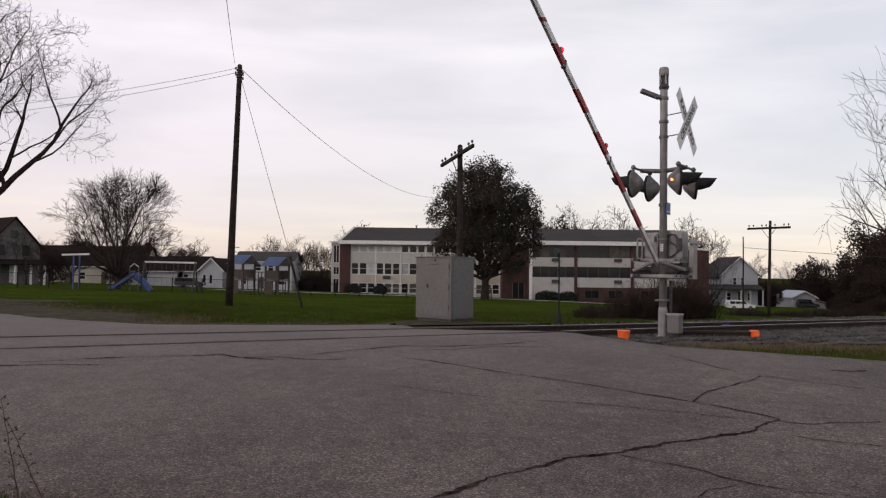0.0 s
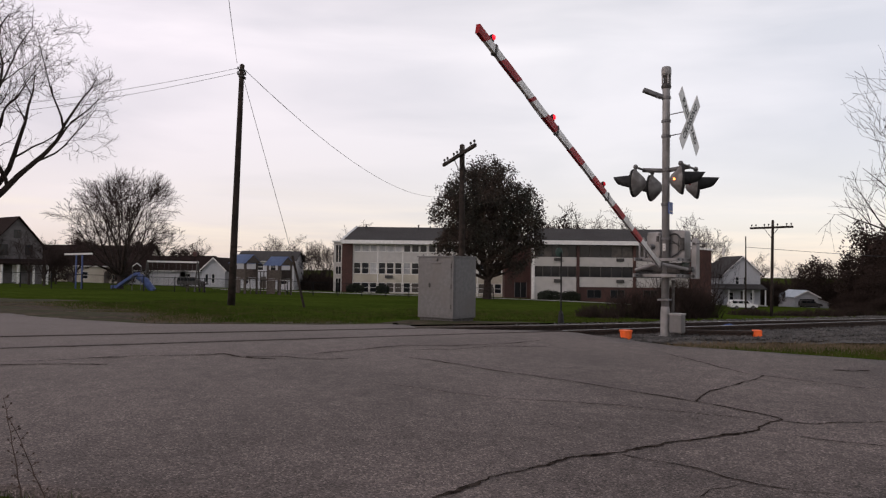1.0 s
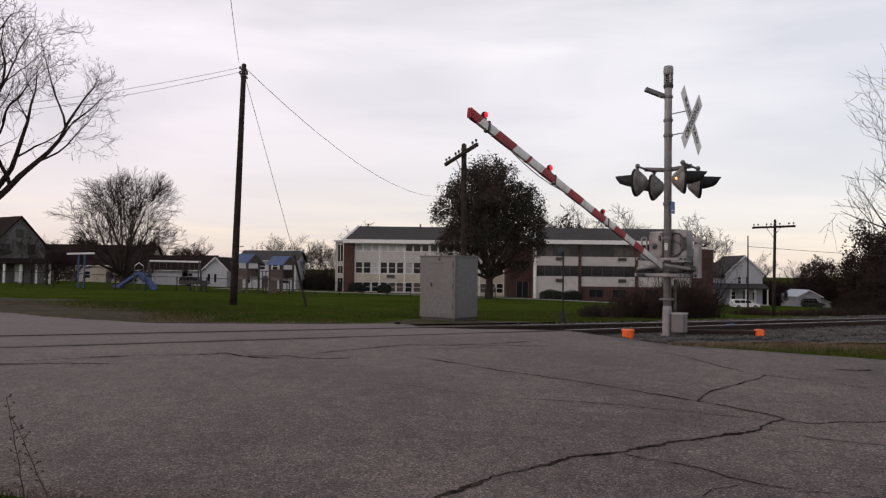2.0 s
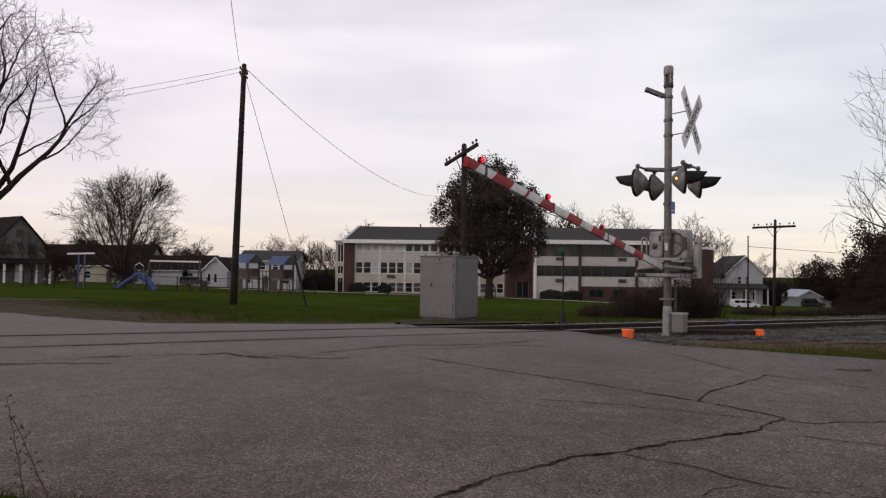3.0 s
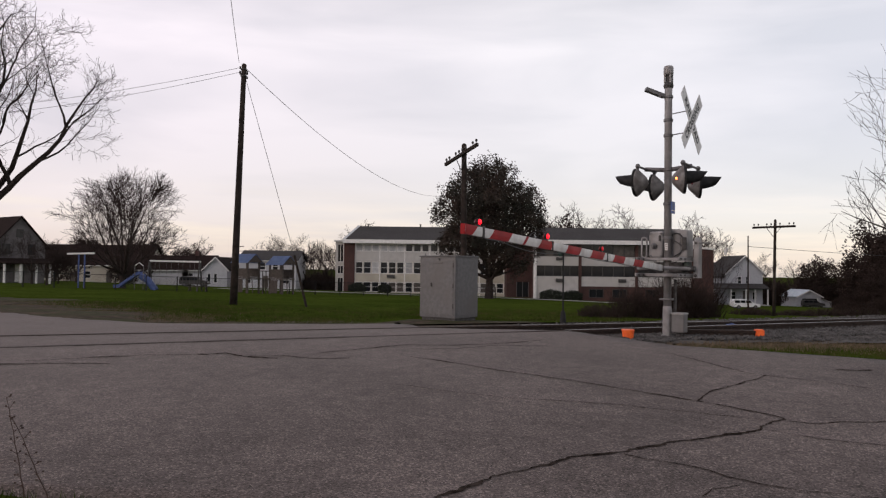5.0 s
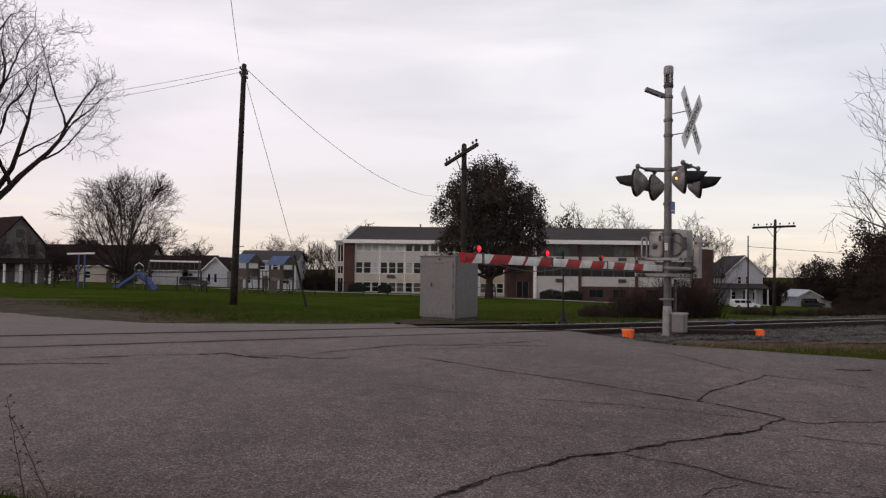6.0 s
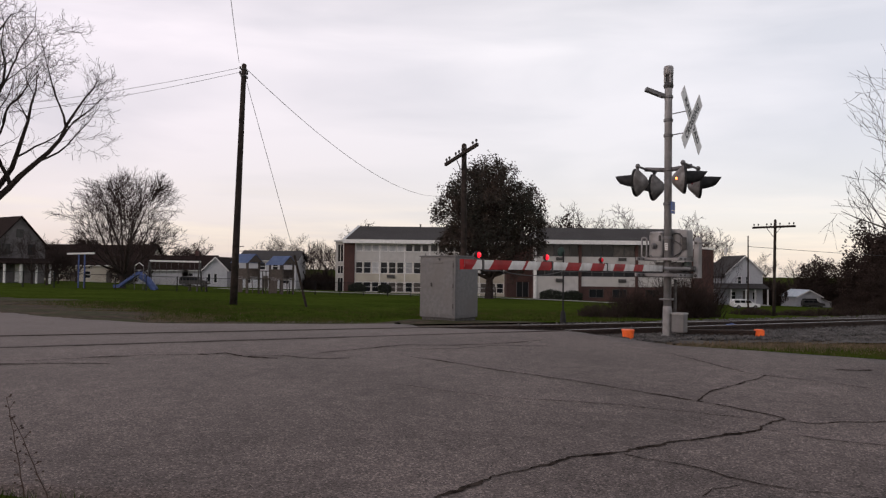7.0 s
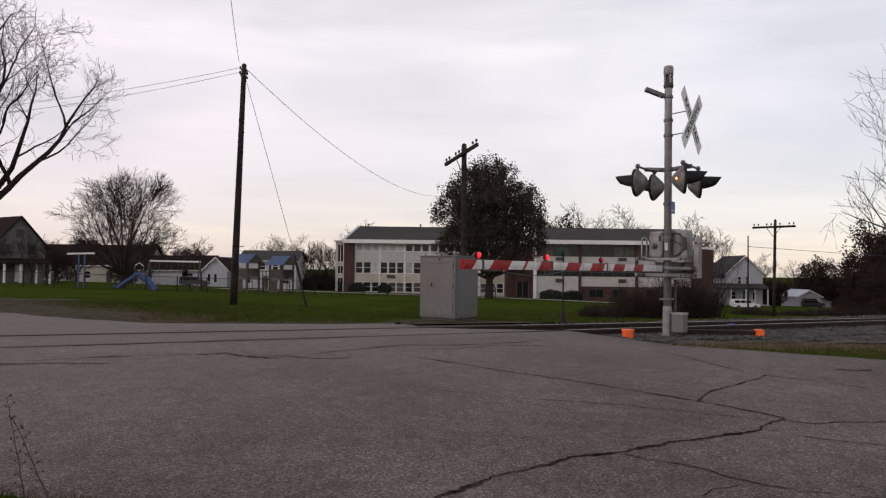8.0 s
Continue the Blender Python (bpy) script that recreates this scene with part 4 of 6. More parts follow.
def blue_bag():
    t = thing("plastic_bag", pose(5.75, 14.05, -0.16, 0, 0, 20), "crumpled blue plastic bag lying between the rails", "bag")
    bm = bmesh.new()
    bmesh.ops.create_icosphere(bm, subdivisions=3, radius=1.0)
    for v in bm.verts:
        k = 1 + 0.35 * noise.noise(v.co * 2.2) + 0.15 * noise.noise(v.co * 5)
        v.co = Vector((v.co.x * 0.17 * k, v.co.y * 0.12 * k, max(v.co.z * 0.13 * k + 0.1, 0.0)))
    part("bag_body", bm, PLAY_BLUE, t)
    return t


blue_bag()


# ---------------------------------------------------------------- buildings
def pierced(bm, x0, x1, z0, z1, y, holes, reveal=0.18):
    """A front wall at y with openings that go through it."""
    xs = sorted({x0, x1, *[h[i] for h in holes for i in (0, 1)]})
    zs = sorted({z0, z1, *[h[i] for h in holes for i in (2, 3)]})
    for xa, xb in zip(xs, xs[1:]):
        for za, zb in zip(zs, zs[1:]):
            cx, cz = (xa + xb) / 2, (za + zb) / 2
            if not any(h[0] < cx < h[1] and h[2] < cz < h[3] for h in holes):
                bm.faces.new([bm.verts.new(c) for c in ((xa, y, za), (xb, y, za), (xb, y, zb), (xa, y, zb))])
    for a, b, c, d in holes:
        for p, q in (((a, c), (a, d)), ((a, d), (b, d)), ((b, d), (b, c)), ((b, c), (a, c))):
            bm.faces.new([bm.verts.new(v) for v in ((p[0], y, p[1]), (q[0], y, q[1]), (q[0], y + reveal, q[1]), (p[0], y + reveal, p[1]))])
    return bm


def window(parent, x0, x1, z0, z1, y, glass, split=1, cross=False, frame_mat=None, bar_w=0.07):
    bm = bmesh.new()
    ya, yb = y + 0.05, y + 0.12
    box(bm, x0, x0 + bar_w, ya, yb, z0, z1)
    box(bm, x1 - bar_w, x1, ya, yb, z0, z1)
    box(bm, x0 + bar_w, x1 - bar_w, ya, yb, z0, z0 + bar_w)
    box(bm, x0 + bar_w, x1 - bar_w, ya, yb, z1 - bar_w, z1)
    for i in range(1, split):
        xx = x0 + (x1 - x0) * i / split
        box(bm, xx - bar_w * 0.4, xx + bar_w * 0.4, ya + 0.003, yb - 0.003, z0 + bar_w, z1 - bar_w)
    if cross:
        box(bm, x0 + bar_w, x1 - bar_w, ya + 0.006, yb - 0.006, (z0 + z1) / 2 - 0.03, (z0 + z1) / 2 + 0.03)
    w = part("window", bm, frame_mat or WHITE_TRIM, parent)
    part("pane", block(x0 + 0.02, x1 - 0.02, y + 0.125, y + 0.14, z0 + 0.02, z1 - 0.02), glass, w)
    return w


def shell(w, d, h, rise, along_x, holes):
    """Four walls from z=0 with gables, front at y=0 pierced by holes."""
    bm = bmesh.new()
    pierced(bm, 0, w, 0, h, 0, holes)
    faces = [[(w, 0, 0), (w, d, 0), (w, d, h), (w, 0, h)], [(w, d, 0), (0, d, 0), (0, d, h), (w, d, h)], [(0, d, 0), (0, 0, 0), (0, 0, h), (0, d, h)]]
    if along_x:
        faces += [[(0, 0, h), (0, d, h), (0, d / 2, h + rise)], [(w, 0, h), (w, d, h), (w, d / 2, h + rise)]]
    else:
        faces += [[(0, 0, h), (w, 0, h), (w / 2, 0, h + rise)], [(0, d, h), (w, d, h), (w / 2, d, h + rise)]]
    for f in faces:
        bm.faces.new([bm.verts.new(c) for c in f])
    bmesh.ops.remove_doubles(bm, verts=bm.verts, dist=0.001)
    return bm


def gable_roof(w, d, h, rise, along_x, over=0.4, thick=0.16):
    bm = bmesh.new()
    span, run = (d, w) if along_x else (w, d)
    k = rise / (span / 2)
    prof = [(-over, h - over * k), (span / 2, h + rise), (span + over, h - over * k), (span + over, h - over * k + thick), (span / 2, h + rise + thick), (-over, h - over * k + thick)]
    rows = []
    for t in (-over, run + over):
        rows.append([bm.verts.new((t, u, z) if along_x else (u, t, z)) for u, z in prof])
    n = len(prof)
    for i in range(n):
        j = (i + 1) % n
        bm.faces.new((rows[0][i], rows[0][j], rows[1][j], rows[1][i]))
    for r in rows:
        bm.faces.new((r[0], r[1], r[4], r[5]))
        bm.faces.new((r[1], r[2], r[3], r[4]))
    bmesh.ops.recalc_face_normals(bm, faces=bm.faces)
    return bm


def house(x, y, z, w, d, h, rise, wall, roof, label, along_x=True, turn=0, windows=(), doors=(), trim=True, chimney=None):
    t = thing("house", pose(x, y, z - 0.3, 0, 0, turn), label, "house", "houses round the lawn")
    h += 0.3
    windows = [(a, b, c + 0.3, e + 0.3) for a, b, c, e in windows]
    doors = [(a, b, c + 0.3, e + 0.3) for a, b, c, e in doors]
    part("wall", shell(w, d, h, rise, along_x, list(windows) + list(doors)), wall, t)
    r = part("roof", gable_roof(w, d, h, rise, along_x), roof, t)
    for q in windows:
        window(t, *q, 0, GLASS, 1, True)
    for a, b, c, e in doors:
        part("door", block(a + 0.02, b - 0.02, 0.1, 0.15, c, e - 0.02), TAN_PANEL, t, "dark door")
    if trim:
        if along_x:
            part("gutter", block(-0.4, w + 0.4, -0.47, -0.405, h - 0.4 * rise / (d / 2) + 0.0, h - 0.4 * rise / (d / 2) + 0.14), WHITE_TRIM, r)
        else:
            for s in (0, 1):
                k = rise / (w / 2)
                o = [(-0.4, h - 0.4 * k - 0.1), (w / 2, h + rise - 0.1), (w / 2, h + rise + 0.13), (-0.4, h - 0.4 * k + 0.13)]
                o = [(w - a, b) for a, b in o] if s else o
                part("bargeboard", prism(o, -0.45, -0.405), WHITE_TRIM, r)
    if chimney:
        part("chimney", block(chimney - 0.3, chimney + 0.3, d / 2 - 0.3, d / 2 + 0.3, h + rise * 0.5, h + rise + 0.9), BRICK, r)
    return t


def school():
    rnd = random.Random(5)
    t = thing("school_building", pose(0, 118, 0), "long white and brick two-wing school with grey shingle roofs", "school")
    # west wing: three bands of windows
    x0, x1, base, eave = -14.7, 10.3, -3.9, 5.45
    holes, wins = [], []
    pitch = (x1 - x0) / 18
    for row, (za, zb) in enumerate(((4.02, 5.3), (0.32, 2.3), (-2.75, -1.05))):
        for i in range(18):
            a = x0 + i * pitch + (0.11 if i % 3 == 0 else 0.05)
            q = (a, x0 + (i + 1) * pitch - (0.11 if i % 3 == 2 else 0.05), za, zb)
            holes.append(q)
            if row == 0:
                g = BLIND if i < 6 else GLASS
            elif row == 1:
                g = BLIND if i in (2, 6, 9) or rnd.random() < 0.12 else GLASS
            else:
                g = GLASS if rnd.random() < 0.75 else TAN_PANEL
            wins.append((q, g))
    bm = pierced(bmesh.new(), x0, x1, 2.32, eave, 0, [h for h in holes if h[2] > 3])
    part("upper_wall", bm, WHITE_WALL, t, "white panelled upper wall")
    bm = pierced(bmesh.new(), x0, x1, base, 2.32, 0, [h for h in holes if h[2] < 3])
    part("lower_wall", bm, CREAM_WALL, t, "cream panelled lower wall")
    for q, g in wins:
        window(t, *q, 0, g, 1, q[2] < 3, bar_w=0.1)
    for i in range(7):
        xx = x0 + i * (x1 - x0) / 6
        part("mullion", block(xx - 0.07, xx + 0.07, -0.06, 0.0, base, eave), WHITE_TRIM, t)
    part("air_conditioner", block(-9.3, -8.0, -0.25, 0.1, -0.35, 0.15, 0.03), DARK_STEEL, t, "dark window unit")
    part("end_pier", block(-16.5, -14.7, -0.15, 9, base, eave), BRICK, t, "dark red brick end pier")
    bm = pierced(bmesh.new(), -18.0, -16.5, base, 5.6, 0.6, [(-17.7, -16.7, -2.9, -0.4), (-17.7, -16.7, 0.2, 1.6), (-17.7, -16.7, 2.2, 5.2)])
    part("stair_wall", bm, WHITE_WALL, t)
    for q in ((-17.7, -16.7, -2.9, -0.4), (-17.7, -16.7, 0.2, 1.6), (-17.7, -16.7, 2.2, 5.2)):
        window(t, *q, 0.6, GLASS, 2)
    part("stair_roof", block(-18.3, -16.3, 0.3, 8, 5.6, 5.85), WHITE_TRIM, t)
    part("stair_side", block(-18.0, -17.9, 0.62, 8, base, 5.6), WHITE_WALL, t)
    part("core", block(-16.4, 10.2, 0.45, 15.5, base, eave - 0.1), BRICK, t)

    def long_roof(xa, xb, ya, yb, ze, zr, inset, name):
        bm = bmesh.new()
        ym = (ya + yb) / 2
        lo = [bm.verts.new(c) for c in ((xa, ya, ze), (xb, ya, ze), (xb + inset * 0, ym, zr), (xa + inset, ym, zr))]
        hi = [bm.verts.new(c) for c in ((xa, yb, ze), (xb, yb, ze))]
        lo2 = [bm.verts.new((v.co.x, v.co.y, v.co.z - 0.25)) for v in lo]
        bm.faces.new(lo)
        bm.faces.new((hi[1], hi[0], lo[3], lo[2]))
        bm.faces.new((lo[0], lo[3], hi[0]))
        bm.faces.new((lo[1], hi[1], lo[2]))
        bm.faces.new(list(reversed(lo2)))
        bm.faces.new((lo[0], lo[1], lo2[1], lo2[0]))
        bm.faces.new((lo[3], lo[0], lo2[0], lo2[3]))
        bm.faces.new((lo[1], lo[2], lo2[2], lo2[1]))
        bmesh.ops.recalc_face_normals(bm, faces=bm.faces)
        r = part(name, bm, ROOF, t, "grey shingle roof")
        part("fascia", block(xa - 0.05, xb + 0.05, ya - 0.08, ya - 0.01, ze - 0.5, ze + 0.12), WHITE_TRIM, r)
        a, b = Vector((xa, ya, ze)), Vector((xa + inset, ym, zr))
        part("bargeboard", rod(bmesh.new(), a, b, 0.22, 0.22, 4), WHITE_TRIM, r)
        return r

    long_roof(-16.6, 14.0, -0.9, 15.5, 5.85, 8.65, 1.6, "west_roof")
    for a in (-13.2, -4.0):
        part("roof_vent", turned([(0.12, 7.6), (0.12, 8.9), (0.2, 8.92), (0.2, 9.0)], 10, pose(a, 6, 0)), DARK_STEEL, t)
    # brick entrance between the wings
    ex0, ex1, ey = 10.3, 14.6, -4
    bm = pierced(bmesh.new(), ex0, ex1, base, 5.2, ey, [(11.9, 13.9, -3.1, -0.7)])
    part("entrance_wall", bm, BRICK, t, "dark red brick entrance wall")
    door = part("entrance_door", block(11.9, 13.9, ey + 0.1, ey + 0.16, -3.1, -0.7), GLASS, t, "glazed double door")
    for a in (11.9, 12.87, 13.8):
        part("door_stile", block(a, a + 0.1, ey + 0.05, ey + 0.099, -3.1, -0.7), STEEL, door)
    part("entrance_side", block(ex0, ex0 + 0.2, ey + 0.02, 0, base, 5.2), BRICK, t)
    part("entrance_roof", block(ex0 - 0.3, ex1 + 0.2, ey - 0.3, 3, 5.2, 5.45), ROOF, t)
    # east wing, nearer
    y = -9.3
    wx0, wx1 = 14.2, 38.5
    part("east_core", block(wx0 + 0.2, wx1 - 0.1, y + 0.5, y + 14, base, 5.2), BRICK, t)
    bands = ((3.35, 5.25, None), (1.95, 3.35, WHITE_WALL), (0.3, 1.95, None), (-1.2, 0.3, WHITE_WALL))
    piers = [wx0, 21.1, 29.8, wx1]
    for a in piers:
        part("pier", block(a - 0.22, a + 0.22, y - 0.2, y + 0.2, base, 5.3), BRICK if a > wx0 else WHITE_TRIM, t)
    for a, b in zip(piers, piers[1:]):
        a, b = a + 0.22, b - 0.22
        for za, zb, mat in bands:
            if mat:
                part("spandrel", block(a, b, y - 0.05, y + 0.15, za, zb), mat, t, "white spandrel panel")
            else:
                n = 5
                for i in range(n):
                    c, d = a + (b - a) * i / n, a + (b - a) * (i + 1) / n
                    g = (TAN_PANEL if rnd.random() < 0.55 else GLASS) if za > 3 else GLASS
                    window(t, c, d, za, zb, y, g, 1, False, DARK_STEEL, 0.06)
        if a < 16:
            part("lower_panel", block(a, b, y - 0.03, y + 0.15, base, -1.2), WHITE_WALL, t, "white ground-floor wall")
        else:
            part("lower_panel", block(a, b, y + 0.02, y + 0.2, base, -1.2), BRICK, t, "dark brick ground-floor wall")
            for i in range(2):
                c = a + 1.2 + i * 3.6
                window(t, c, c + 2.2, -2.9, -1.6, y - 0.14, GLASS, 2, False, DARK_STEEL)
    for a in (17.4, 27.0):
        for zz in (2.75, -0.55):
            part("window_unit", block(a, a + 1.2, y - 0.3, y - 0.05, zz, zz + 0.5, 0.03), DARK_STEEL, t, "dark window unit")
    r = long_roof(13.9, 38.9, y - 0.9, y + 15, 5.75, 8.2, 1.3, "east_roof")
    part("stair_tower", block(38.5, 41.3, y - 1.0, y + 12, base - 0.6, 4.8), BRICK, t, "dark red brick stair tower")
    part("tower_cap", prism([(38.3, 4.8), (41.5, 4.6), (41.5, 4.85), (38.3, 5.15)], y - 1.2, y + 12), WHITE_TRIM, t)
    return t


school()


def paved_walk():
    bm = bmesh.new()
    pts = [(-30 + 2.5 * i, 92 + 0.05 * i) for i in range(24)]
    a = [bm.verts.new((x, yy, ground_z(x, yy) + 0.05)) for x, yy in pts]
    b = [bm.verts.new((x, yy + 5, ground_z(x, yy + 5) + 0.05)) for x, yy in pts]
    for i in range(len(pts) - 1):
        bm.faces.new((a[i], a[i + 1], b[i + 1], b[i]))
    return tagged(part("pavement", bm, CONCRETE, None), "pale grey paved drive in front of the school", "pavement", kind="structure")


paved_walk()


def hedge(x, y, w, label="clipped dark evergreen shrub beside the school wall"):
    rnd = random.Random(int(x * 10))
    t = thing("shrub", pose(x, y, ground_z(x, y)), label, "shrub", "shrubs by the school")
    bm = bmesh.new()
    for i in range(2200):
        a, u = rnd.uniform(0, 6.283), rnd.random() ** 0.4
        p = Vector((w / 2 * u * math.cos(a), 0.8 * u * math.sin(a), rnd.uniform(0.05, 1.5) * (1 - 0.35 * u * u)))
        d = Vector((rnd.uniform(-1, 1), rnd.uniform(-1, 1), rnd.uniform(-0.3, 1))).normalized() * 0.16
        s = d.cross(Vector((rnd.uniform(-1, 1), rnd.uniform(-1, 1), 0.3))).normalized() * 0.09
        bm.faces.new([bm.verts.new(p - s), bm.verts.new(p + s), bm.verts.new(p + d)])
    part("foliage", bm, EVERGREEN, t)
    part("stem", bar((0, 0, 0), (0, 0, 0.5), 0.08), BARK, t)
    return t


for hx, hy, hw in ((16.4, 106.5, 3.6), (19.6, 106.5, 3.0), (-14.0, 116, 3.0), (-9.5, 116, 2.2)):
    hedge(hx, hy, hw)

# light clapboard standing in shade: the shade is put into this grey
SHADED_SIDING = material("shaded_clapboard", (0.09, 0.08, 0.082), (0.14, 0.128, 0.13), 2, 0.8, 0.1)
# houses: left of the lawn, then across the line
old_house = house(-61.7, 89.7, -1.0, 10, 6, 4.5, 3.4, SHADED_SIDING, BROWN_ROOF, "old steep-gabled house, pale clapboard coloured as in shade, dark roof and porch", True, -35, [(2, 3, 1, 2.4), (6, 7, 1, 2.4)])
part("porch_roof", prism([(9.8, 2.75), (12.4, 2.45), (12.4, 2.6), (9.8, 3.2)], 0.2, 5.8), BROWN_ROOF, old_house)
for py in (0.4, 2.2, 4.0, 5.6):
    part("porch_post", block(12.05, 12.25, py - 0.1, py + 0.1, 0.0, 2.5, 0.01), WHITE_TRIM, old_house)
for py in (1.0, 3.9):
    part("gable_window", block(10.003, 10.05, py, py + 0.9, 3.6, 4.9), GLASS, old_house)
part("gable_window", block(10.003, 10.05, 2.55, 3.35, 5.7, 6.7), GLASS, old_house)
part("gable_door", block(10.003, 10.06, 2.5, 3.4, 0.3, 2.4), WHITE_TRIM, old_house, "white door")
house(-76, 126, -2.1, 23, 9, 3.4, 3.5, CREAM_WALL, BROWN_ROOF, "long low cream house with a dark brown roof", True, 0, [(3, 4.2, 0.9, 2.2), (6.5, 7.7, 0.9, 2.2), (12, 13.2, 0.9, 2.2), (18, 19.2, 0.9, 2.2)], [(9.5, 10.5, 0, 2.1), (16, 17, 0, 2.1)])
house(-54.5, 122, -1.9, 10.5, 7, 2.5, 2.3, SIDING, BROWN_ROOF, "low white outbuilding with a brown shingle roof", True, 0, [(2, 3, 0.8, 1.8)])
house(-45, 122, -2.0, 4.6, 8, 2.6, 2.4, SIDING, BROWN_ROOF, "brown-roofed white cottage with a brick chimney", True, 0, [(1, 1.9, 0.8, 2)], chimney=1.2)
house(-40.5, 120, -2.2, 3.9, 9, 3.0, 1.9, SIDING, BROWN_ROOF, "small white gabled cottage beside the play area", False, 0, [(0.5, 1.1, 0.6, 2.2), (1.6, 2.2, 0.6, 2.2)])
house(-34, 118, -2.3, 9.5, 8, 4.6, 1.6, SIDING, ROOF, "white two-storey house seen behind the play towers", True, 0, [(1, 2, 0.7, 2), (3.2, 4.4, 3.0, 4.2), (5.5, 6.5, 3.0, 4.2), (7.2, 8.4, 0.7, 2)], [(4, 4.9, 0, 2)])


def farmhouse():
    t = house(50.2, 125, -4.35, 6.4, 9, 5.6, 2.9, SIDING, ROOF, "pale blue-white two-storey gabled house with a front porch", False, 0,
              [(2.0, 2.7, 3.6, 4.9), (3.4, 4.1, 3.6, 4.9), (0.9, 1.7, 0.8, 2.2), (4.6, 5.4, 0.8, 2.2)], [(2.9, 3.8, 0.3, 2.4)])
    part("side_wing", shell(3.2, 8, 5.2, 2.4, True, []), SIDING, t).matrix_local = pose(-3.2, 1.2, 0)
    part("side_roof", gable_roof(3.4, 8, 5.2, 2.4, True), ROOF, t).matrix_local = pose(-3.4, 1.2, 0)
    bm = prism([(-3.2, 3.0), (6.8, 3.0), (6.6, 3.2), (-2.8, 3.2)], -2.2, -0.02)
    for v in bm.verts:
        if v.co.y > -1 and v.co.z > 3.1:
            v.co.z += 0.75
    porch = part("porch_roof", bm, ROOF, t)
    for xx in (-2.9, 0.0, 2.6, 4.2, 6.4):
        part("porch_post", block(xx - 0.1, xx + 0.1, -2.1, -1.9, 0.3, 3.0, 0.02), WHITE_TRIM, porch)
    part("porch_floor", block(-3.1, 6.7, -2.2, -0.03, -0.3, 0.3), CONCRETE, t)
    return t


farmhouse()


def garage():
    t = house(71.8, 143, -5.6, 4.7, 7, 2.2, 1.2, SIDING, material("pale_tin_roof", (0.3, 0.36, 0.42), (0.42, 0.47, 0.52), 2, 0.5), "small white garage with its door open", False, 0, [(0.9, 4.1, 0.05, 1.85)])
    part("lean_to", prism([(4.72, 0), (7.6, 0), (7.6, 1.1), (4.72, 2.0)], 1, 6), SIDING, t)
    part("lean_to_roof", prism([(4.73, 2.06), (8.0, 1.05), (8.0, 1.2), (4.73, 2.22)], 0.7, 6.3), CONCRETE, t)
    return t


garage()


def car(x, y, z, turn, paint, label, s=1.0):
    t = thing("car", pose(x, y, z, 0, 0, turn), label, "car", "parked cars")
    o = [(-2.25, 0.35), (2.2, 0.35), (2.3, 0.6), (2.2, 0.85), (1.2, 1.0), (0.55, 1.52), (0.3, 1.6), (-2.0, 1.6), (-2.2, 1.45), (-2.32, 0.9)]
    bm = prism([(a * s, b * s) for a, b in o], -0.86 * s, 0.86 * s)
    bmesh.ops.bevel(bm, geom=bm.edges[:], offset=0.06 * s, segments=2, affect="EDGES")
    body = part("body", bm, paint, t)
    for xa, xb in ((-2.05, -1.2), (-1.1, -0.3), (-0.2, 0.62)):
        part("side_window", prism([(xa * s, 1.02 * s), (xb * s + 0.15 * (xb > 0.5), 1.02 * s), (xb * s - 0.12 * (xb > 0.5), 1.45 * s), (xa * s, 1.45 * s)], -0.872 * s, -0.85 * s), GLASS, body, "dark side window")
    part("windscreen", prism([(0.75 * s, 1.08 * s), (1.12 * s, 1.05 * s), (0.66 * s, 1.5 * s), (0.55 * s, 1.5 * s)], -0.72 * s, 0.72 * s), GLASS, body)
    for xx in (-1.4, 1.4):
        for yy in (-0.8, 0.8):
            wh = part("wheel", turned([(0.2, -0.1), (0.33, -0.1), (0.35, 0), (0.33, 0.1), (0.2, 0.1)], 20, pose(xx * s, yy * s, 0.35 * s, 90) @ Matrix.Scale(s, 4)), TYRE, t)
            part("rim", turned([(0.05, -0.108), (0.19, -0.104), (0.19, 0.104), (0.05, 0.108)], 14, pose(xx * s, yy * s, 0.35 * s, 90) @ Matrix.Scale(s, 4)), STEEL, wh)
    part("bumper", block(2.2 * s, 2.33 * s, -0.8 * s, 0.8 * s, 0.4 * s, 0.6 * s, 0.03), DARK_STEEL, t)
    part("headlight", block(2.17 * s, 2.27 * s, -0.8 * s, -0.5 * s, 0.66 * s, 0.8 * s, 0.02), WHITE_TRIM, t)
    return t


car(43.0, 100.5, ground_z(43, 100.5), 0, CAR_WHITE, "white estate car parked on the grass before a house", 0.84)
car(-38.2, 109, ground_z(-38.2, 109), 4, DARK_STEEL, "dark pickup parked before the low white outbuilding", 0.95)
car(74.2, 141.6, ground_z(74.2, 141.6), -8, DARK_STEEL, "dark car parked before an open garage", 0.9)


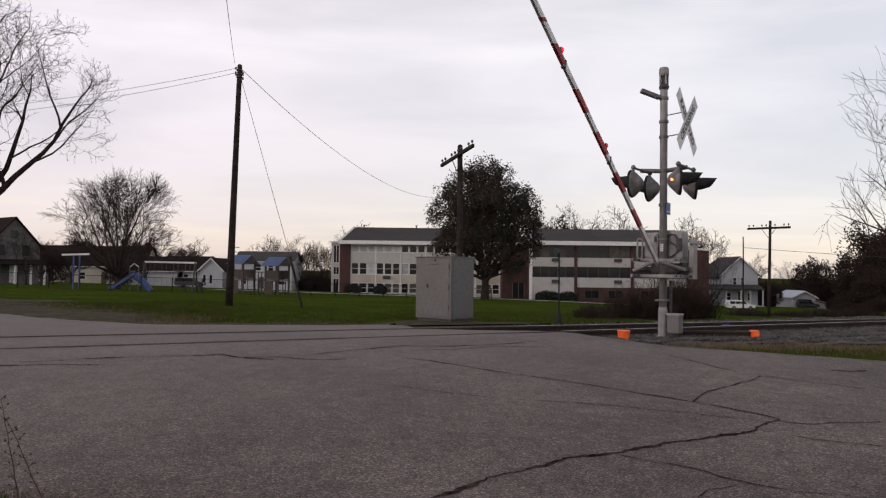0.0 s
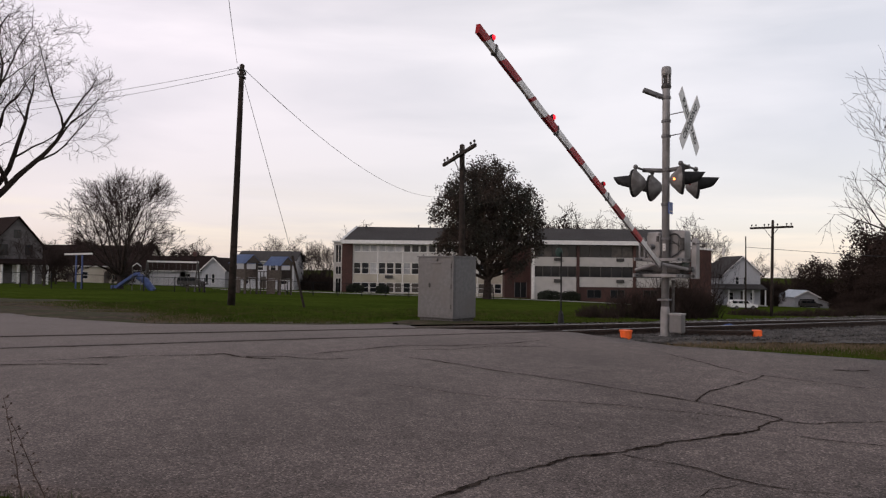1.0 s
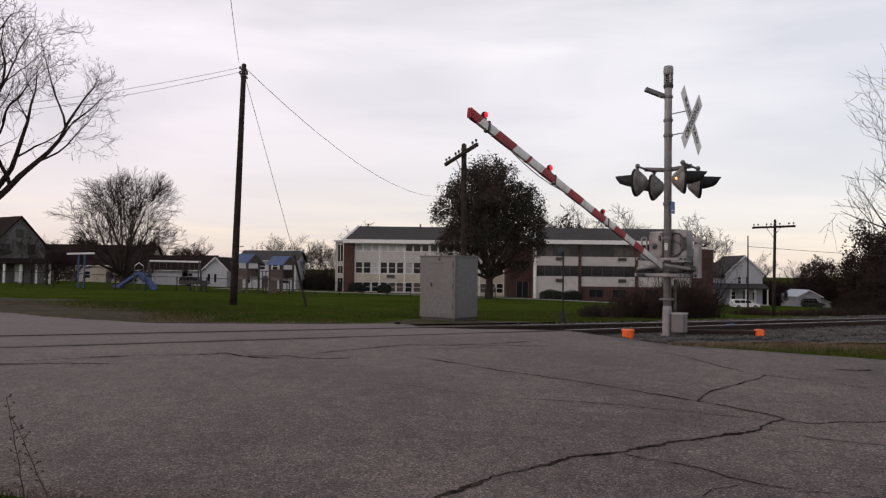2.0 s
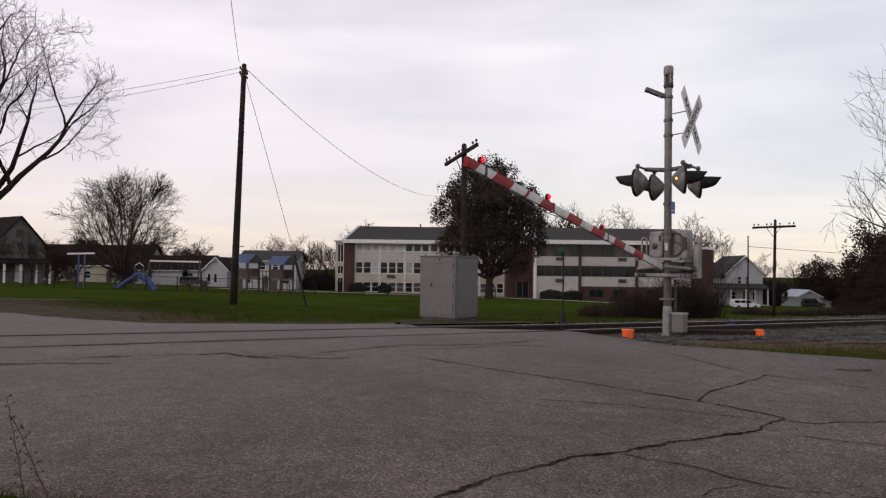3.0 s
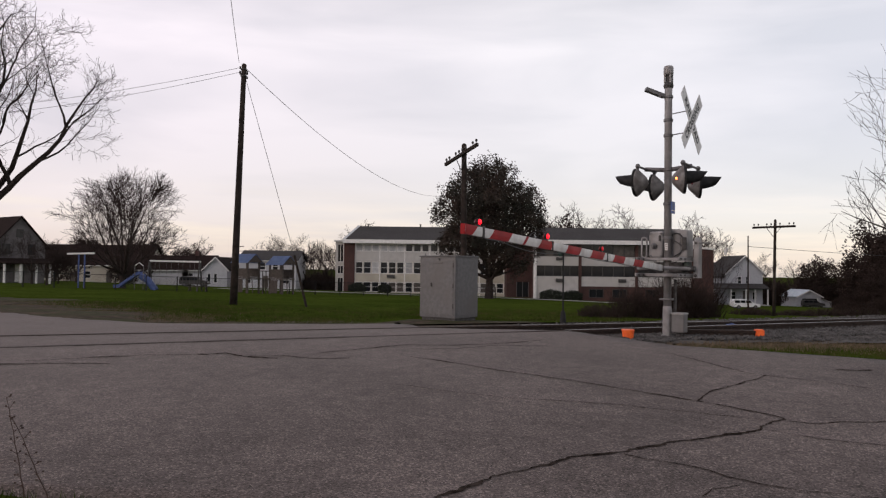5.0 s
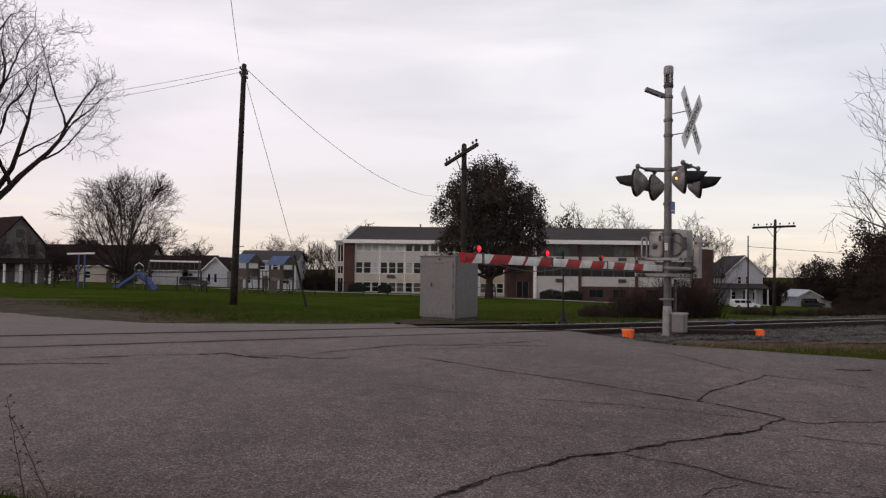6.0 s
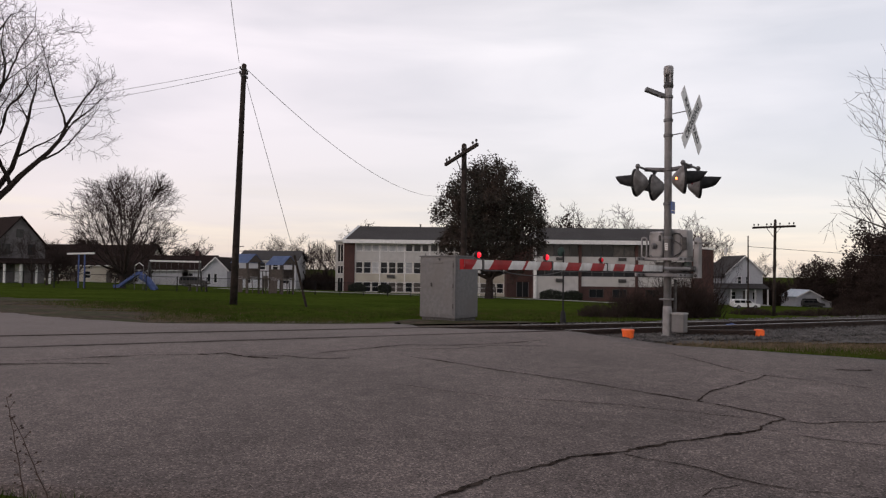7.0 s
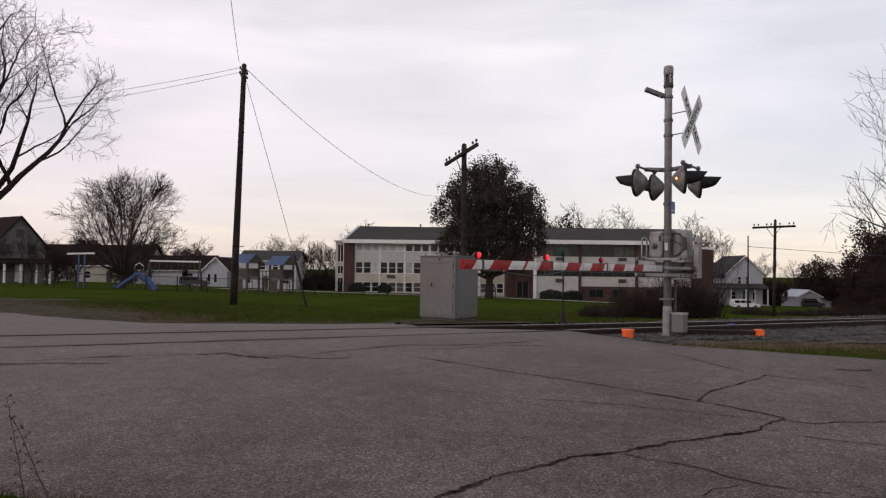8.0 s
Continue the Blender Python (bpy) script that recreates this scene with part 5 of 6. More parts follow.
# ---------------------------------------------------------------- play area and fence
def play_tower(x, y, h, label):
    t = thing("play_tower", pose(x, y, ground_z(x, y), 0, 0, -28), label, "play tower", "play towers")
    for a in (-0.75, 0.75):
        for b in (-0.75, 0.75):
            part("post", block(a - 0.07, a + 0.07, b - 0.07, b + 0.07, -0.1, h, 0.01), PLAY_WOOD, t)
    part("deck", block(-0.85, 0.85, -0.85, 0.85, 1.35, 1.47), PLAY_WOOD, t)
    for b in (-0.8, 0.8):
        part("panel", block(-0.67, 0.67, b - 0.03, b + 0.03, 1.5, 2.3), PLAY_WOOD, t, "greyed timber side panel")
    part("lower_panel", block(-0.67, 0.2, -0.83, -0.77, 0.1, 1.33), PLAY_WOOD, t)
    rise = 0.75
    bm = bmesh.new()
    for sgn in (-1, 1):
        v = [bm.verts.new(c) for c in ((-1.05, sgn * 1.1, h - 0.1), (1.05, sgn * 1.1, h - 0.1), (1.05, 0, h + rise), (-1.05, 0, h + rise))]
        bm.faces.new(v if sgn < 0 else list(reversed(v)))
    bmesh.ops.solidify(bm, geom=bm.faces[:], thickness=0.06)
    part("roof", bm, PLAY_ROOF, t, "pitched blue roof")
    part("gable", prism([(-1.0, h - 0.06), (1.0, h - 0.06), (0, h + rise - 0.08)], -0.03, 0.03), PLAY_WOOD, t).matrix_local = pose(1.0, 0, 0, 0, 0, 90)
    part("ladder", rod(rod(bmesh.new(), (1.1, -0.4, 0), (0.95, -0.4, 1.4), 0.04), (1.1, 0.4, 0), (0.95, 0.4, 1.4), 0.04), PLAY_WOOD, t)
    return t


play_tower(-18.2, 65.8, 2.9, "timber play tower with a blue pitched roof")
play_tower(-15.0, 65.8, 2.8, "timber play tower with a blue pitched roof")


def play_bridge():
    t = thing("play_bridge", pose(-16.6, 65.8, ground_z(-16.6, 65.8)), "greyed timber bridge between two play towers", "play bridge")
    for i in range(9):
        part("plank", block(-0.7 + i * 0.16, -0.57 + i * 0.16, -0.6, 0.6, 1.38, 1.43), PLAY_WOOD, t)
    for b in (-0.62, 0.62):
        part("rail", bar((-0.75, b, 2.1), (0.75, b, 2.1), 0.035), PLAY_WOOD, t)
        part("leg", bar((0, b, -0.1), (0, b, 2.1), 0.045), PLAY_WOOD, t)
    return t


play_bridge()


def slide():
    t = thing("slide", pose(-28.2, 65.8, ground_z(-28.2, 65.8)), "blue plastic playground slide with a white climber", "slide")
    bm = bmesh.new()
    prof = [(-2.3, 0.18), (-1.8, 0.22), (-0.2, 1.35), (0.1, 1.45)]
    for (a, za), (b, zb) in zip(prof, prof[1:]):
        o = [(a, za - 0.05), (b, zb - 0.05), (b, zb), (a, za)]
        prism(o, -0.3, 0.3, bm)
        for yy in (-0.34, 0.3):
            prism([(a, za - 0.05), (b, zb - 0.05), (b, zb + 0.25), (a, za + 0.25)], yy, yy + 0.04, bm)
    part("chute", bm, PLAY_BLUE, t)
    part("tube", rod(rod(bmesh.new(), (0.1, 0, 1.3), (0.7, 0, 0.9), 0.32, 0.32, 14), (0.7, 0, 0.95), (1.5, 0, -0.05), 0.32, 0.3, 14), PLAY_BLUE, t)
    for a in (-0.3, 0.5):
        part("frame_post", bar((a, -0.4, -0.1), (a, -0.4, 2.2), 0.03), STEEL, t)
    part("top_loop", rod(rod(bmesh.new(), (-0.3, -0.4, 2.2), (0.1, -0.4, 2.5), 0.03), (0.1, -0.4, 2.5), (0.5, -0.4, 2.2), 0.03), WHITE_TRIM, t)
    return t


slide()


def swing_frame(x, y, w, h, label, posts, mat):
    t = thing("swing_frame", pose(x, y, ground_z(x, y)), label, "swing frame", "swing frames")
    part("top_bar", block(-w / 2, w / 2, -0.09, 0.09, h - 0.1, h + 0.06, 0.02, pose(0, 0, 0, 0, -2.0 if w < 4 else 0.6)), WHITE_TRIM, t, "white top bar")
    for a in posts:
        for b in (-0.7, 0.7) if w > 4 else (0.0,):
            part("leg", bar((a, b, -0.1), (a, b * 0.1, h), 0.07), mat, t)
    if w > 4:
        for i in range(4):
            xx = -w / 2 + (i + 0.7) * w / 4.4
            sw = part("swing", block(xx - 0.25, xx + 0.25, -0.1, 0.1, 0.5, 0.54, 0.01), BLACK, t, "black swing seat")
            for d in (-0.22, 0.22):
                part("chain", bar((xx + d, 0, 0.52), (xx + d, 0, h), 0.012, n=5), STEEL, sw)
    return t


swing_frame(-33.2, 65.0, 2.5, 3.2, "blue-legged play frame with a white top board", (-0.3, 0.25), PLAY_BLUE)
swing_frame(-25.6, 67.5, 4.9, 2.8, "long white-topped swing frame in the play area", (-2.4, 2.4), DARK_STEEL)


def picnic_table(x, y):
    t = thing("picnic_table", pose(x, y, ground_z(x, y), 0, 0, 12), "weathered wooden picnic table on the lawn", "table")
    for i in range(4):
        part("plank", block(-1.0, 1.0, -0.36 + i * 0.18, -0.2 + i * 0.18, 0.72, 0.76), PLAY_WOOD, t)
    for b in (-0.7, 0.7):
        part("bench", block(-1.0, 1.0, b - 0.13, b + 0.13, 0.42, 0.46), PLAY_WOOD, t)
    for a in (-0.75, 0.75):
        for b in (-1, 1):
            part("leg", bar((a, b * 0.75, -0.05), (a, b * 0.25, 0.72), 0.05, n=6), PLAY_WOOD, t)
    return t


picnic_table(-23.5, 68)


def lawn_fence():
    t = thing("chain_fence", Matrix.Identity(4), "low black chain-link fence along the play area", "fence")
    ends = [Vector((-44, 60.5, 0)), Vector((-26, 62, 0)), Vector((-8, 72, 0)), Vector((6, 80, 0))]
    pts = []
    for a, b in zip(ends, ends[1:]):
        n = int((b - a).length / 2.4)
        pts += [a.lerp(b, i / n) for i in range(n)]
    pts.append(ends[-1])
    tops = []
    for p in pts:
        z = ground_z(p.x, p.y)
        part("post", bar((p.x, p.y, z - 0.1), (p.x, p.y, z + 1.35), 0.045, n=7), BLACK, t)
        tops.append(Vector((p.x, p.y, z + 1.28)))
    for a, b in zip(tops, tops[1:]):
        part("top_rail", bar(a, b, 0.025, n=5), BLACK, t)
    wires = Tubes()
    for a, b in zip(tops, tops[1:]):
        n = 14
        for i in range(n):
            p, q = a.lerp(b, i / n), a.lerp(b, min((i + 5) / n, 1))
            wires.add([p, Vector((q.x, q.y, q.z - 1.25))], [0.005, 0.005], 3)
            wires.add([Vector((p.x, p.y, p.z - 1.25)), q], [0.005, 0.005], 3)
    tagged(wires.mesh("mesh_wire", BLACK, t), "black wire mesh", kind="stuff")
    return t


lawn_fence()


# ---------------------------------------------------------------- trees
def dome(cx, cz, rx, rz, low):
    """The room that a crown may fill: an egg about (cx, 0, cz), cut off below."""
    return lambda p, level: ((p.x - cx) / rx) ** 2 + (p.y / rx) ** 2 + ((p.z - cz) / rz) ** 2 < 1 - 0.1 * level + 0.5 * noise.noise(p * (2.6 / rx)) and p.z > low


def grow(wood, fine, tips, p, d, length, r, level, rnd, room, bend, lift, gap, angle, thin):
    """One branch that wanders and tapers, and the side branches that it sends out one after another."""
    n = max(3, min(14, int(length / (gap * (0.55 if level > 1 else 0.3)))))
    step = length / n
    pts, ways = [p], [d]
    for i in range(n):
        d = (d + Vector((rnd.gauss(0, 1), rnd.gauss(0, 1), rnd.gauss(0, 1))) * bend + Vector((0, 0, lift))).normalized()
        q = pts[-1] + d * step
        if i > 1 and not room(q, level):
            break
        pts.append(q)
        ways.append(d)
    last = len(pts) - 1
    rad = [max(r * (1 - 0.88 * (i / last) ** 0.9), thin * 0.55) for i in range(last + 1)]
    (wood if r > thin * 3.5 else fine).add(pts, rad, 7 if r > 0.08 else (5 if r > thin * 3 else 3))
    tips.append((pts[-1], d))
    if level == 0:
        return
    roll = rnd.uniform(0, 6.28)
    spot = length * (0.3 if level > 2 else 0.18)
    total = step * (len(pts) - 1)
    while spot < total:
        k = min(int(spot / step), len(pts) - 2)
        q = pts[k].lerp(pts[k + 1], spot / step - k)
        w = ways[k + 1]
        side = w.cross(Vector((0.3, 0.5, 0.8))).normalized()
        side = Matrix.Rotation(roll, 3, w) @ side
        roll += 2.4 + rnd.uniform(-0.5, 0.5)
        a = radians(angle * rnd.uniform(0.7, 1.3))
        e = (w * math.cos(a) + side * math.sin(a)).normalized()
        reach = (0.3 * length + 0.52 * (length - spot)) * rnd.uniform(0.6, 1.1)
        grow(wood, fine, tips, q, e, reach, max(rad[k] * rnd.uniform(0.45, 0.7), thin), level - 1, rnd, room, bend, lift, gap * 0.62, angle, thin)
        spot += gap * rnd.uniform(0.6, 1.4)


def tree(m, seed, trunk, r, limbs, level, label, room, gap=1.0, angle=42, bend=0.13, lift=0.03, thin=0.008, name="bare_tree", leaves=0, leaf=0.2, leaf_mat=None, group="", bark=None, twig_mat=None):
    """trunk: its height up to the limbs; limbs: (turn, tilt from upright, length)."""
    rnd = random.Random(seed)
    t = thing(name, m, label, "tree", group)
    wood, fine, tips = Tubes(), Tubes(), []
    pts = [Vector((0, 0, -0.3))]
    for i in range(4):
        pts.append(Vector((rnd.uniform(-1, 1) * 0.015 * trunk * i, rnd.uniform(-1, 1) * 0.015 * trunk * i, trunk * (i + 1) / 4)))
    wood.add(pts, [r * 1.4, r * 1.08, r, r * 0.95, r * 0.85], 10)
    for turn, tilt, far in limbs:
        a, b = radians(turn), radians(tilt)
        d = Vector((math.sin(b) * math.cos(a), math.sin(b) * math.sin(a), math.cos(b)))
        grow(wood, fine, tips, pts[-1] - Vector((0, 0, rnd.uniform(0.02, 0.25) * trunk)), d, far, r * rnd.uniform(0.42, 0.62), level, rnd, room, bend, lift, gap, angle, thin)
    wood.mesh("trunk", bark or BARK, t)
    tagged(fine.mesh("branchwork", twig_mat or TWIG, t, "fine bare twigs"), kind="stuff")
    if leaves:
        v, f = [], []
        for p, d in tips:
            for i in range(leaves):
                c = p + Vector((rnd.gauss(0, 1), rnd.gauss(0, 1), rnd.gauss(0, 1.2))) * leaf * 1.7
                a = Vector((rnd.uniform(-1, 1), rnd.uniform(-1, 1), rnd.uniform(-1, 1))).normalized() * leaf * rnd.uniform(0.6, 1.2)
                b = a.cross(Vector((rnd.uniform(-1, 1), rnd.uniform(-1, 1), rnd.uniform(-1, 1)))).normalized() * leaf * 0.5
                k = len(v)
                v += [c - a, c + b, c + a, c - b]
                f.append((k, k + 1, k + 2, k + 3))
        me = bpy.data.meshes.new("crown")
        me.from_pydata([tuple(q) for q in v], [], f)
        me.materials.append(leaf_mat)
        ob = new("crown", me)
        ob.parent = t
        tagged(ob, "dark clinging leaves", kind="stuff")
    return t


def on_land(x, y, turn=0, s=1.0):
    return pose(x, y, ground_z(x, y), 0, 0, turn) @ Matrix.Scale(s, 4)


# the big tree whose limbs reach over the road's far side
tree(on_land(-20.6, 30), 11, 3.0, 0.34, [(5, 34, 10.5), (-15, 46, 9.5), (25, 14, 13.0), (-10, 4, 13.0), (12, 60, 8.0), (95, 30, 9.0), (170, 35, 8.0), (250, 40, 8.0), (0, 24, 12.0)], 5,
     "large bare tree with spreading limbs beside the road", dome(0.2, 8.6, 6.7, 8.6, 2.8), 1.3, 38, 0.15, 0.03, 0.0085)
# broad-domed tree in the play area, many stems from one low fork
tree(on_land(-31.7, 70), 25, 1.3, 0.3, [(i * 137.5, 5 + 70 * ((i + 0.5) / 17) ** 0.8, 10.5 - 3.6 * (i / 17)) for i in range(17)], 4,
     "bare broad-domed tree behind the playground fence", dome(0.0, 5.1, 6.8, 7.0, 0.5), 1.0, 30, 0.08, 0.008, 0.02)
# leafy oak before the school
tree(on_land(5.5, 83.3), 33, 2.8, 0.45, [(i * 137.5, 4 + 70 * ((i + 0.5) / 20) ** 0.75, 13.0 - 5.0 * (i / 20)) for i in range(20)], 2,
     "broad dark tree still holding its brown-green leaves", dome(0.1, 8.7, 6.3, 7.9, 2.0), 0.7, 38, 0.1, 0.03, 0.025, "oak_tree", 24, 0.15, LEAF)
# tree whose twigs hang in from beyond the railway verge
tree(on_land(18.15, 25), 44, 2.4, 0.15, [(180, 64, 5.4), (172, 52, 6.2), (188, 40, 7.2), (178, 26, 8.6), (184, 14, 9.6), (195, 76, 4.6), (60, 35, 6.5), (0, 45, 6.0), (300, 40, 6.0)], 3,
     "bare tree leaning over the railway verge", dome(-0.1, 5.6, 4.5, 5.6, 1.2), 0.95, 36, 0.12, 0.03, 0.009)

far_a = tree(on_land(-52, 150), 51, 2.4, 0.2, [(i * 137.5, 6 + 56 * ((i + 0.5) / 10) ** 0.8, 8.5 - 0.2 * i) for i in range(10)], 4, "bare tree among the far houses",
             dome(0, 6.2, 3.9, 5.0, 1.4), 1.15, 36, 0.12, 0.015, 0.024, group="far bare trees")
far_b = tree(on_land(-24, 150), 61, 2.0, 0.22, [(i * 137.5, 8 + 62 * ((i + 0.5) / 11) ** 0.8, 7.5 - 0.2 * i) for i in range(11)], 4, "bare tree with a rounded crown behind houses",
             dome(0, 5.4, 4.3, 4.4, 1.1), 1.15, 38, 0.13, 0.01, 0.024, group="far bare trees")
for i, (x, y, s, which) in enumerate(((-74, 118, 0.9, 0), (-66, 150, 1.0, 1), (-58, 135, 0.9, 0), (-45, 160, 0.85, 1), (-37, 150, 1.1, 0), (-33, 142, 1.1, 1), (-29, 146, 1.1, 0), (-25, 138, 1.0, 1), (-21.5, 130, 0.9, 0), (-23.5, 124, 0.75, 1), (-26, 126, 0.7, 0), (-17, 150, 1.45, 0),
                                       (24.5, 150, 1.9, 1), (29.4, 152, 2.0, 0), (36.8, 150, 1.95, 0), (41.5, 150, 1.75, 1), (46, 140, 1.6, 1), (49.5, 136, 1.7, 0), (53.5, 144, 1.65, 1), (33, 158, 1.7, 1),
                                       (65, 150, 1.0, 1), (71, 158, 1.15, 0), (78, 155, 1.1, 1), (-60, 104, 0.66, 1), (-46.5, 80, 0.6, 0), (-42.0, 75, 0.5, 1), (-53, 84, 0.62, 1), (-68, 110, 0.8, 0), (-57, 110, 0.72, 1), (-51, 113, 0.7, 0), (-62.5, 114, 0.75, 1), (-49, 118, 0.75, 1), (31.5, 146, 1.6, 1), (-19.5, 136, 1.0, 1), (-23, 133, 0.9, 0))):
    copy_thing((far_a, far_b)[which], on_land(x, y, i * 67, s))

# dark wood right of the garage
wood_a = tree(on_land(86, 140), 71, 0.9, 0.2, [(i * 137.5, 6 + 76 * ((i + 0.5) / 15) ** 0.8, 8.0 - 0.2 * i) for i in range(15)], 2, "dense dark tree with a brushy crown",
              dome(0, 4.4, 3.7, 4.8, 0.2), 0.7, 40, 0.14, 0.02, 0.03, "brushy_tree", 16, 0.17, BRUSH, "trees of the dark wood", twig_mat=BRUSH)
# the copy at (22, 140) stands in for a dark evergreen behind the school
for i, (x, y, s) in enumerate(((78, 132, 0.8), (84, 128, 1.1), (90, 134, 1.4), (69, 110, 0.8), (74, 113, 1.3), (66, 108, 0.6), (79, 118, 1.75), (83, 112, 1.75), (92, 140, 1.5), (60.5, 128, 0.5), (63.5, 140, 0.6), (80, 150, 1.2), (88, 120, 1.9), (75, 101, 1.1), (70, 98, 0.8), (84, 124, 1.3), (87, 113, 1.8), (78, 108, 1.2), (22.0, 140, 1.75), (25.0, 146, 1.65), (71.5, 119, 1.15), (76, 122, 1.7), (-55, 121, 0.55))):
    copy_thing(wood_a, on_land(x, y, i * 83, s))
for i, (x, y, s) in enumerate(((-50, 92, 0.5), (-59, 100, 0.55), (-64, 92, 0.42), (-44, 99, 0.36), (-70, 116, 0.7), (-60, 142, 1.0), (-72, 142, 1.05), (-52, 144, 0.9))):
    copy_thing(wood_a, on_land(x, y, 30 + i * 59, s))


def brush(x, y, w, h, seed, mat=BRUSH, label="tangled brown brush growing beside the railway", thick=0.013):
    rnd = random.Random(seed)
    t = thing("brush", pose(x, y, ground_z(x, y)), label, "brush", "brush along the railway")
    tubes = Tubes()
    for i in range(int(170 * w)):
        a = Vector((rnd.uniform(-w, w) / 2, rnd.uniform(-0.8, 0.8), -0.05))
        hh = h * rnd.uniform(0.45, 1.0) * (1 - 0.5 * (2 * a.x / w) ** 2)
        pts = [a]
        d = Vector((rnd.uniform(-0.4, 0.4), rnd.uniform(-0.4, 0.4), 1))
        for k in range(3):
            d = (d + Vector((rnd.uniform(-0.35, 0.35), rnd.uniform(-0.35, 0.35), 0))).normalized()
            pts.append(pts[-1] + d * hh / 3)
        tubes.add(pts, [thick, thick * 0.8, thick * 0.6, thick * 0.4], 3)
        for k in range(3):
            q = pts[1 + k % 2 + (k > 1)]
            tubes.add([q, q + Vector((rnd.uniform(-1, 1), rnd.uniform(-1, 1), rnd.uniform(0.2, 1))) * hh * 0.22], [thick * 0.55, thick * 0.3], 3)
    tagged(tubes.mesh("thicket", mat, t), kind="stuff")
    return t


brush(6.4, 29, 1.5, 0.75, 1)
brush(8.2, 30, 1.9, 1.7, 3)
brush(9.3, 30, 1.5, 1.4, 4)
brush(11.2, 32.5, 1.6, 2.2, 5)
brush(12.1, 33.5, 1.1, 1.5, 6)
brush(12.9, 34.5, 1.2, 2.0, 7)
brush(10.4, 31.5, 1.8, 2.3, 8)
brush(18.0, 41, 2.4, 0.6, 10)
brush(21.5, 43, 2.6, 0.5, 11)
brush(25.0, 46, 3.0, 0.7, 12)
brush(29.0, 49, 3.4, 0.9, 13)
for i, (x, y, w, h) in enumerate(((68, 104, 10, 3.0), (77, 104, 9, 4.2), (62, 107, 5, 1.6), (72, 116, 12, 4.5), (82, 122, 12, 6.0), (88, 137, 10, 5.0), (83, 143, 8, 3.5), (70, 153, 14, 5.0), (61, 152, 10, 4.0), (90, 150, 14, 7.0), (-20, 122, 6, 3.0), (-24, 124, 5, 2.6))):
    brush(x, y, w, h, 40 + i, BRUSH, "tangled dark thicket along the edge of a wood" if x > 0 else "dark bare thicket beside the school", 0.035)
for sx, sy, seed, tall in ((9.8, 32, 91, 3.2), (13.3, 35, 92, 3.8), (10.9, 31, 93, 3.0)):
    tree(on_land(sx, sy), seed, 0.4, 0.06, [(i * 137.5, 10 + 6 * i, tall) for i in range(6)], 2, "small bare sapling growing among railway brush",
         dome(0, tall * 0.5, tall * 0.45, tall * 0.55, 0.2), 0.5, 36, 0.12, 0.03, 0.008, "sapling", group="saplings by the railway")


def far_woods():
    rnd = random.Random(77)
    tubes = Tubes()
    for i in range(5200):
        x = rnd.uniform(-170, 190)
        y = 178 + rnd.uniform(0, 14) + 0.04 * abs(x)
        h = (3.5 + 4.0 * abs(noise.noise((x * 0.045, 0, 7))) + 3.5 * smooth(20, 120, x)) * rnd.uniform(0.55, 1.1)
        p = Vector((x, y, ground_z(x, y) - 0.2))
        q = p + Vector((rnd.gauss(0, 0.6), 0, h * 0.6))
        tubes.add([p, q, q + Vector((rnd.gauss(0, 0.8), 0, h * 0.4))], [0.16, 0.1, 0.04], 3)
        for k in range(2):
            tubes.add([q, q + Vector((rnd.gauss(0, 1.0), rnd.gauss(0, 0.5), h * rnd.uniform(0.15, 0.4)))], [0.08, 0.03], 3)
    ob = tubes.mesh("far_woods", BRUSH, None)
    return tagged(ob, "brown line of distant bare woods", "woods", kind="stuff")


far_woods()


def slim_pole(x, y, h, label):
    t = thing("slim_pole", pose(x, y, ground_z(x, y) - 0.1), label, "pole")
    part("shaft", bar((0, 0, 0), (0, 0, h), 0.11, 0.07, 10), POLE_WOOD, t)
    part("cap", turned([(0.08, h), (0.1, h + 0.05), (0.02, h + 0.1)], 10), DARK_STEEL, t)
    return t


slim_pole(38.6, 89.3, 9.4, "slim grey pole standing in the grass")


def far_power_pole():
    x, y = -44.0, 152.0
    t = thing("power_pole", pose(x, y, ground_z(x, y)), "far wooden power pole with two short crossarms", "pole")
    part("shaft", bar((0, 0, 0), (0, 0, 9.0), 0.16, 0.12), POLE_WOOD, t)
    for z in (8.4, 7.4):
        part("crossarm", block(-1.1, 1.1, -0.06, 0.06, z, z + 0.14), POLE_WOOD, t)
    part("transformer", turned([(0.22, 5.6), (0.24, 5.65), (0.24, 6.4), (0.2, 6.45)], 12, pose(0.3, 0, 0)), STEEL, t)
    return t


far_power_pole()
tagged(cable("overhead_wire", sagging((38.6, 89.3, 4.5), (120, 100, 3.0), 0.8), 0.03), "thin black overhead wire strung past the garage", "wire", "overhead wires")


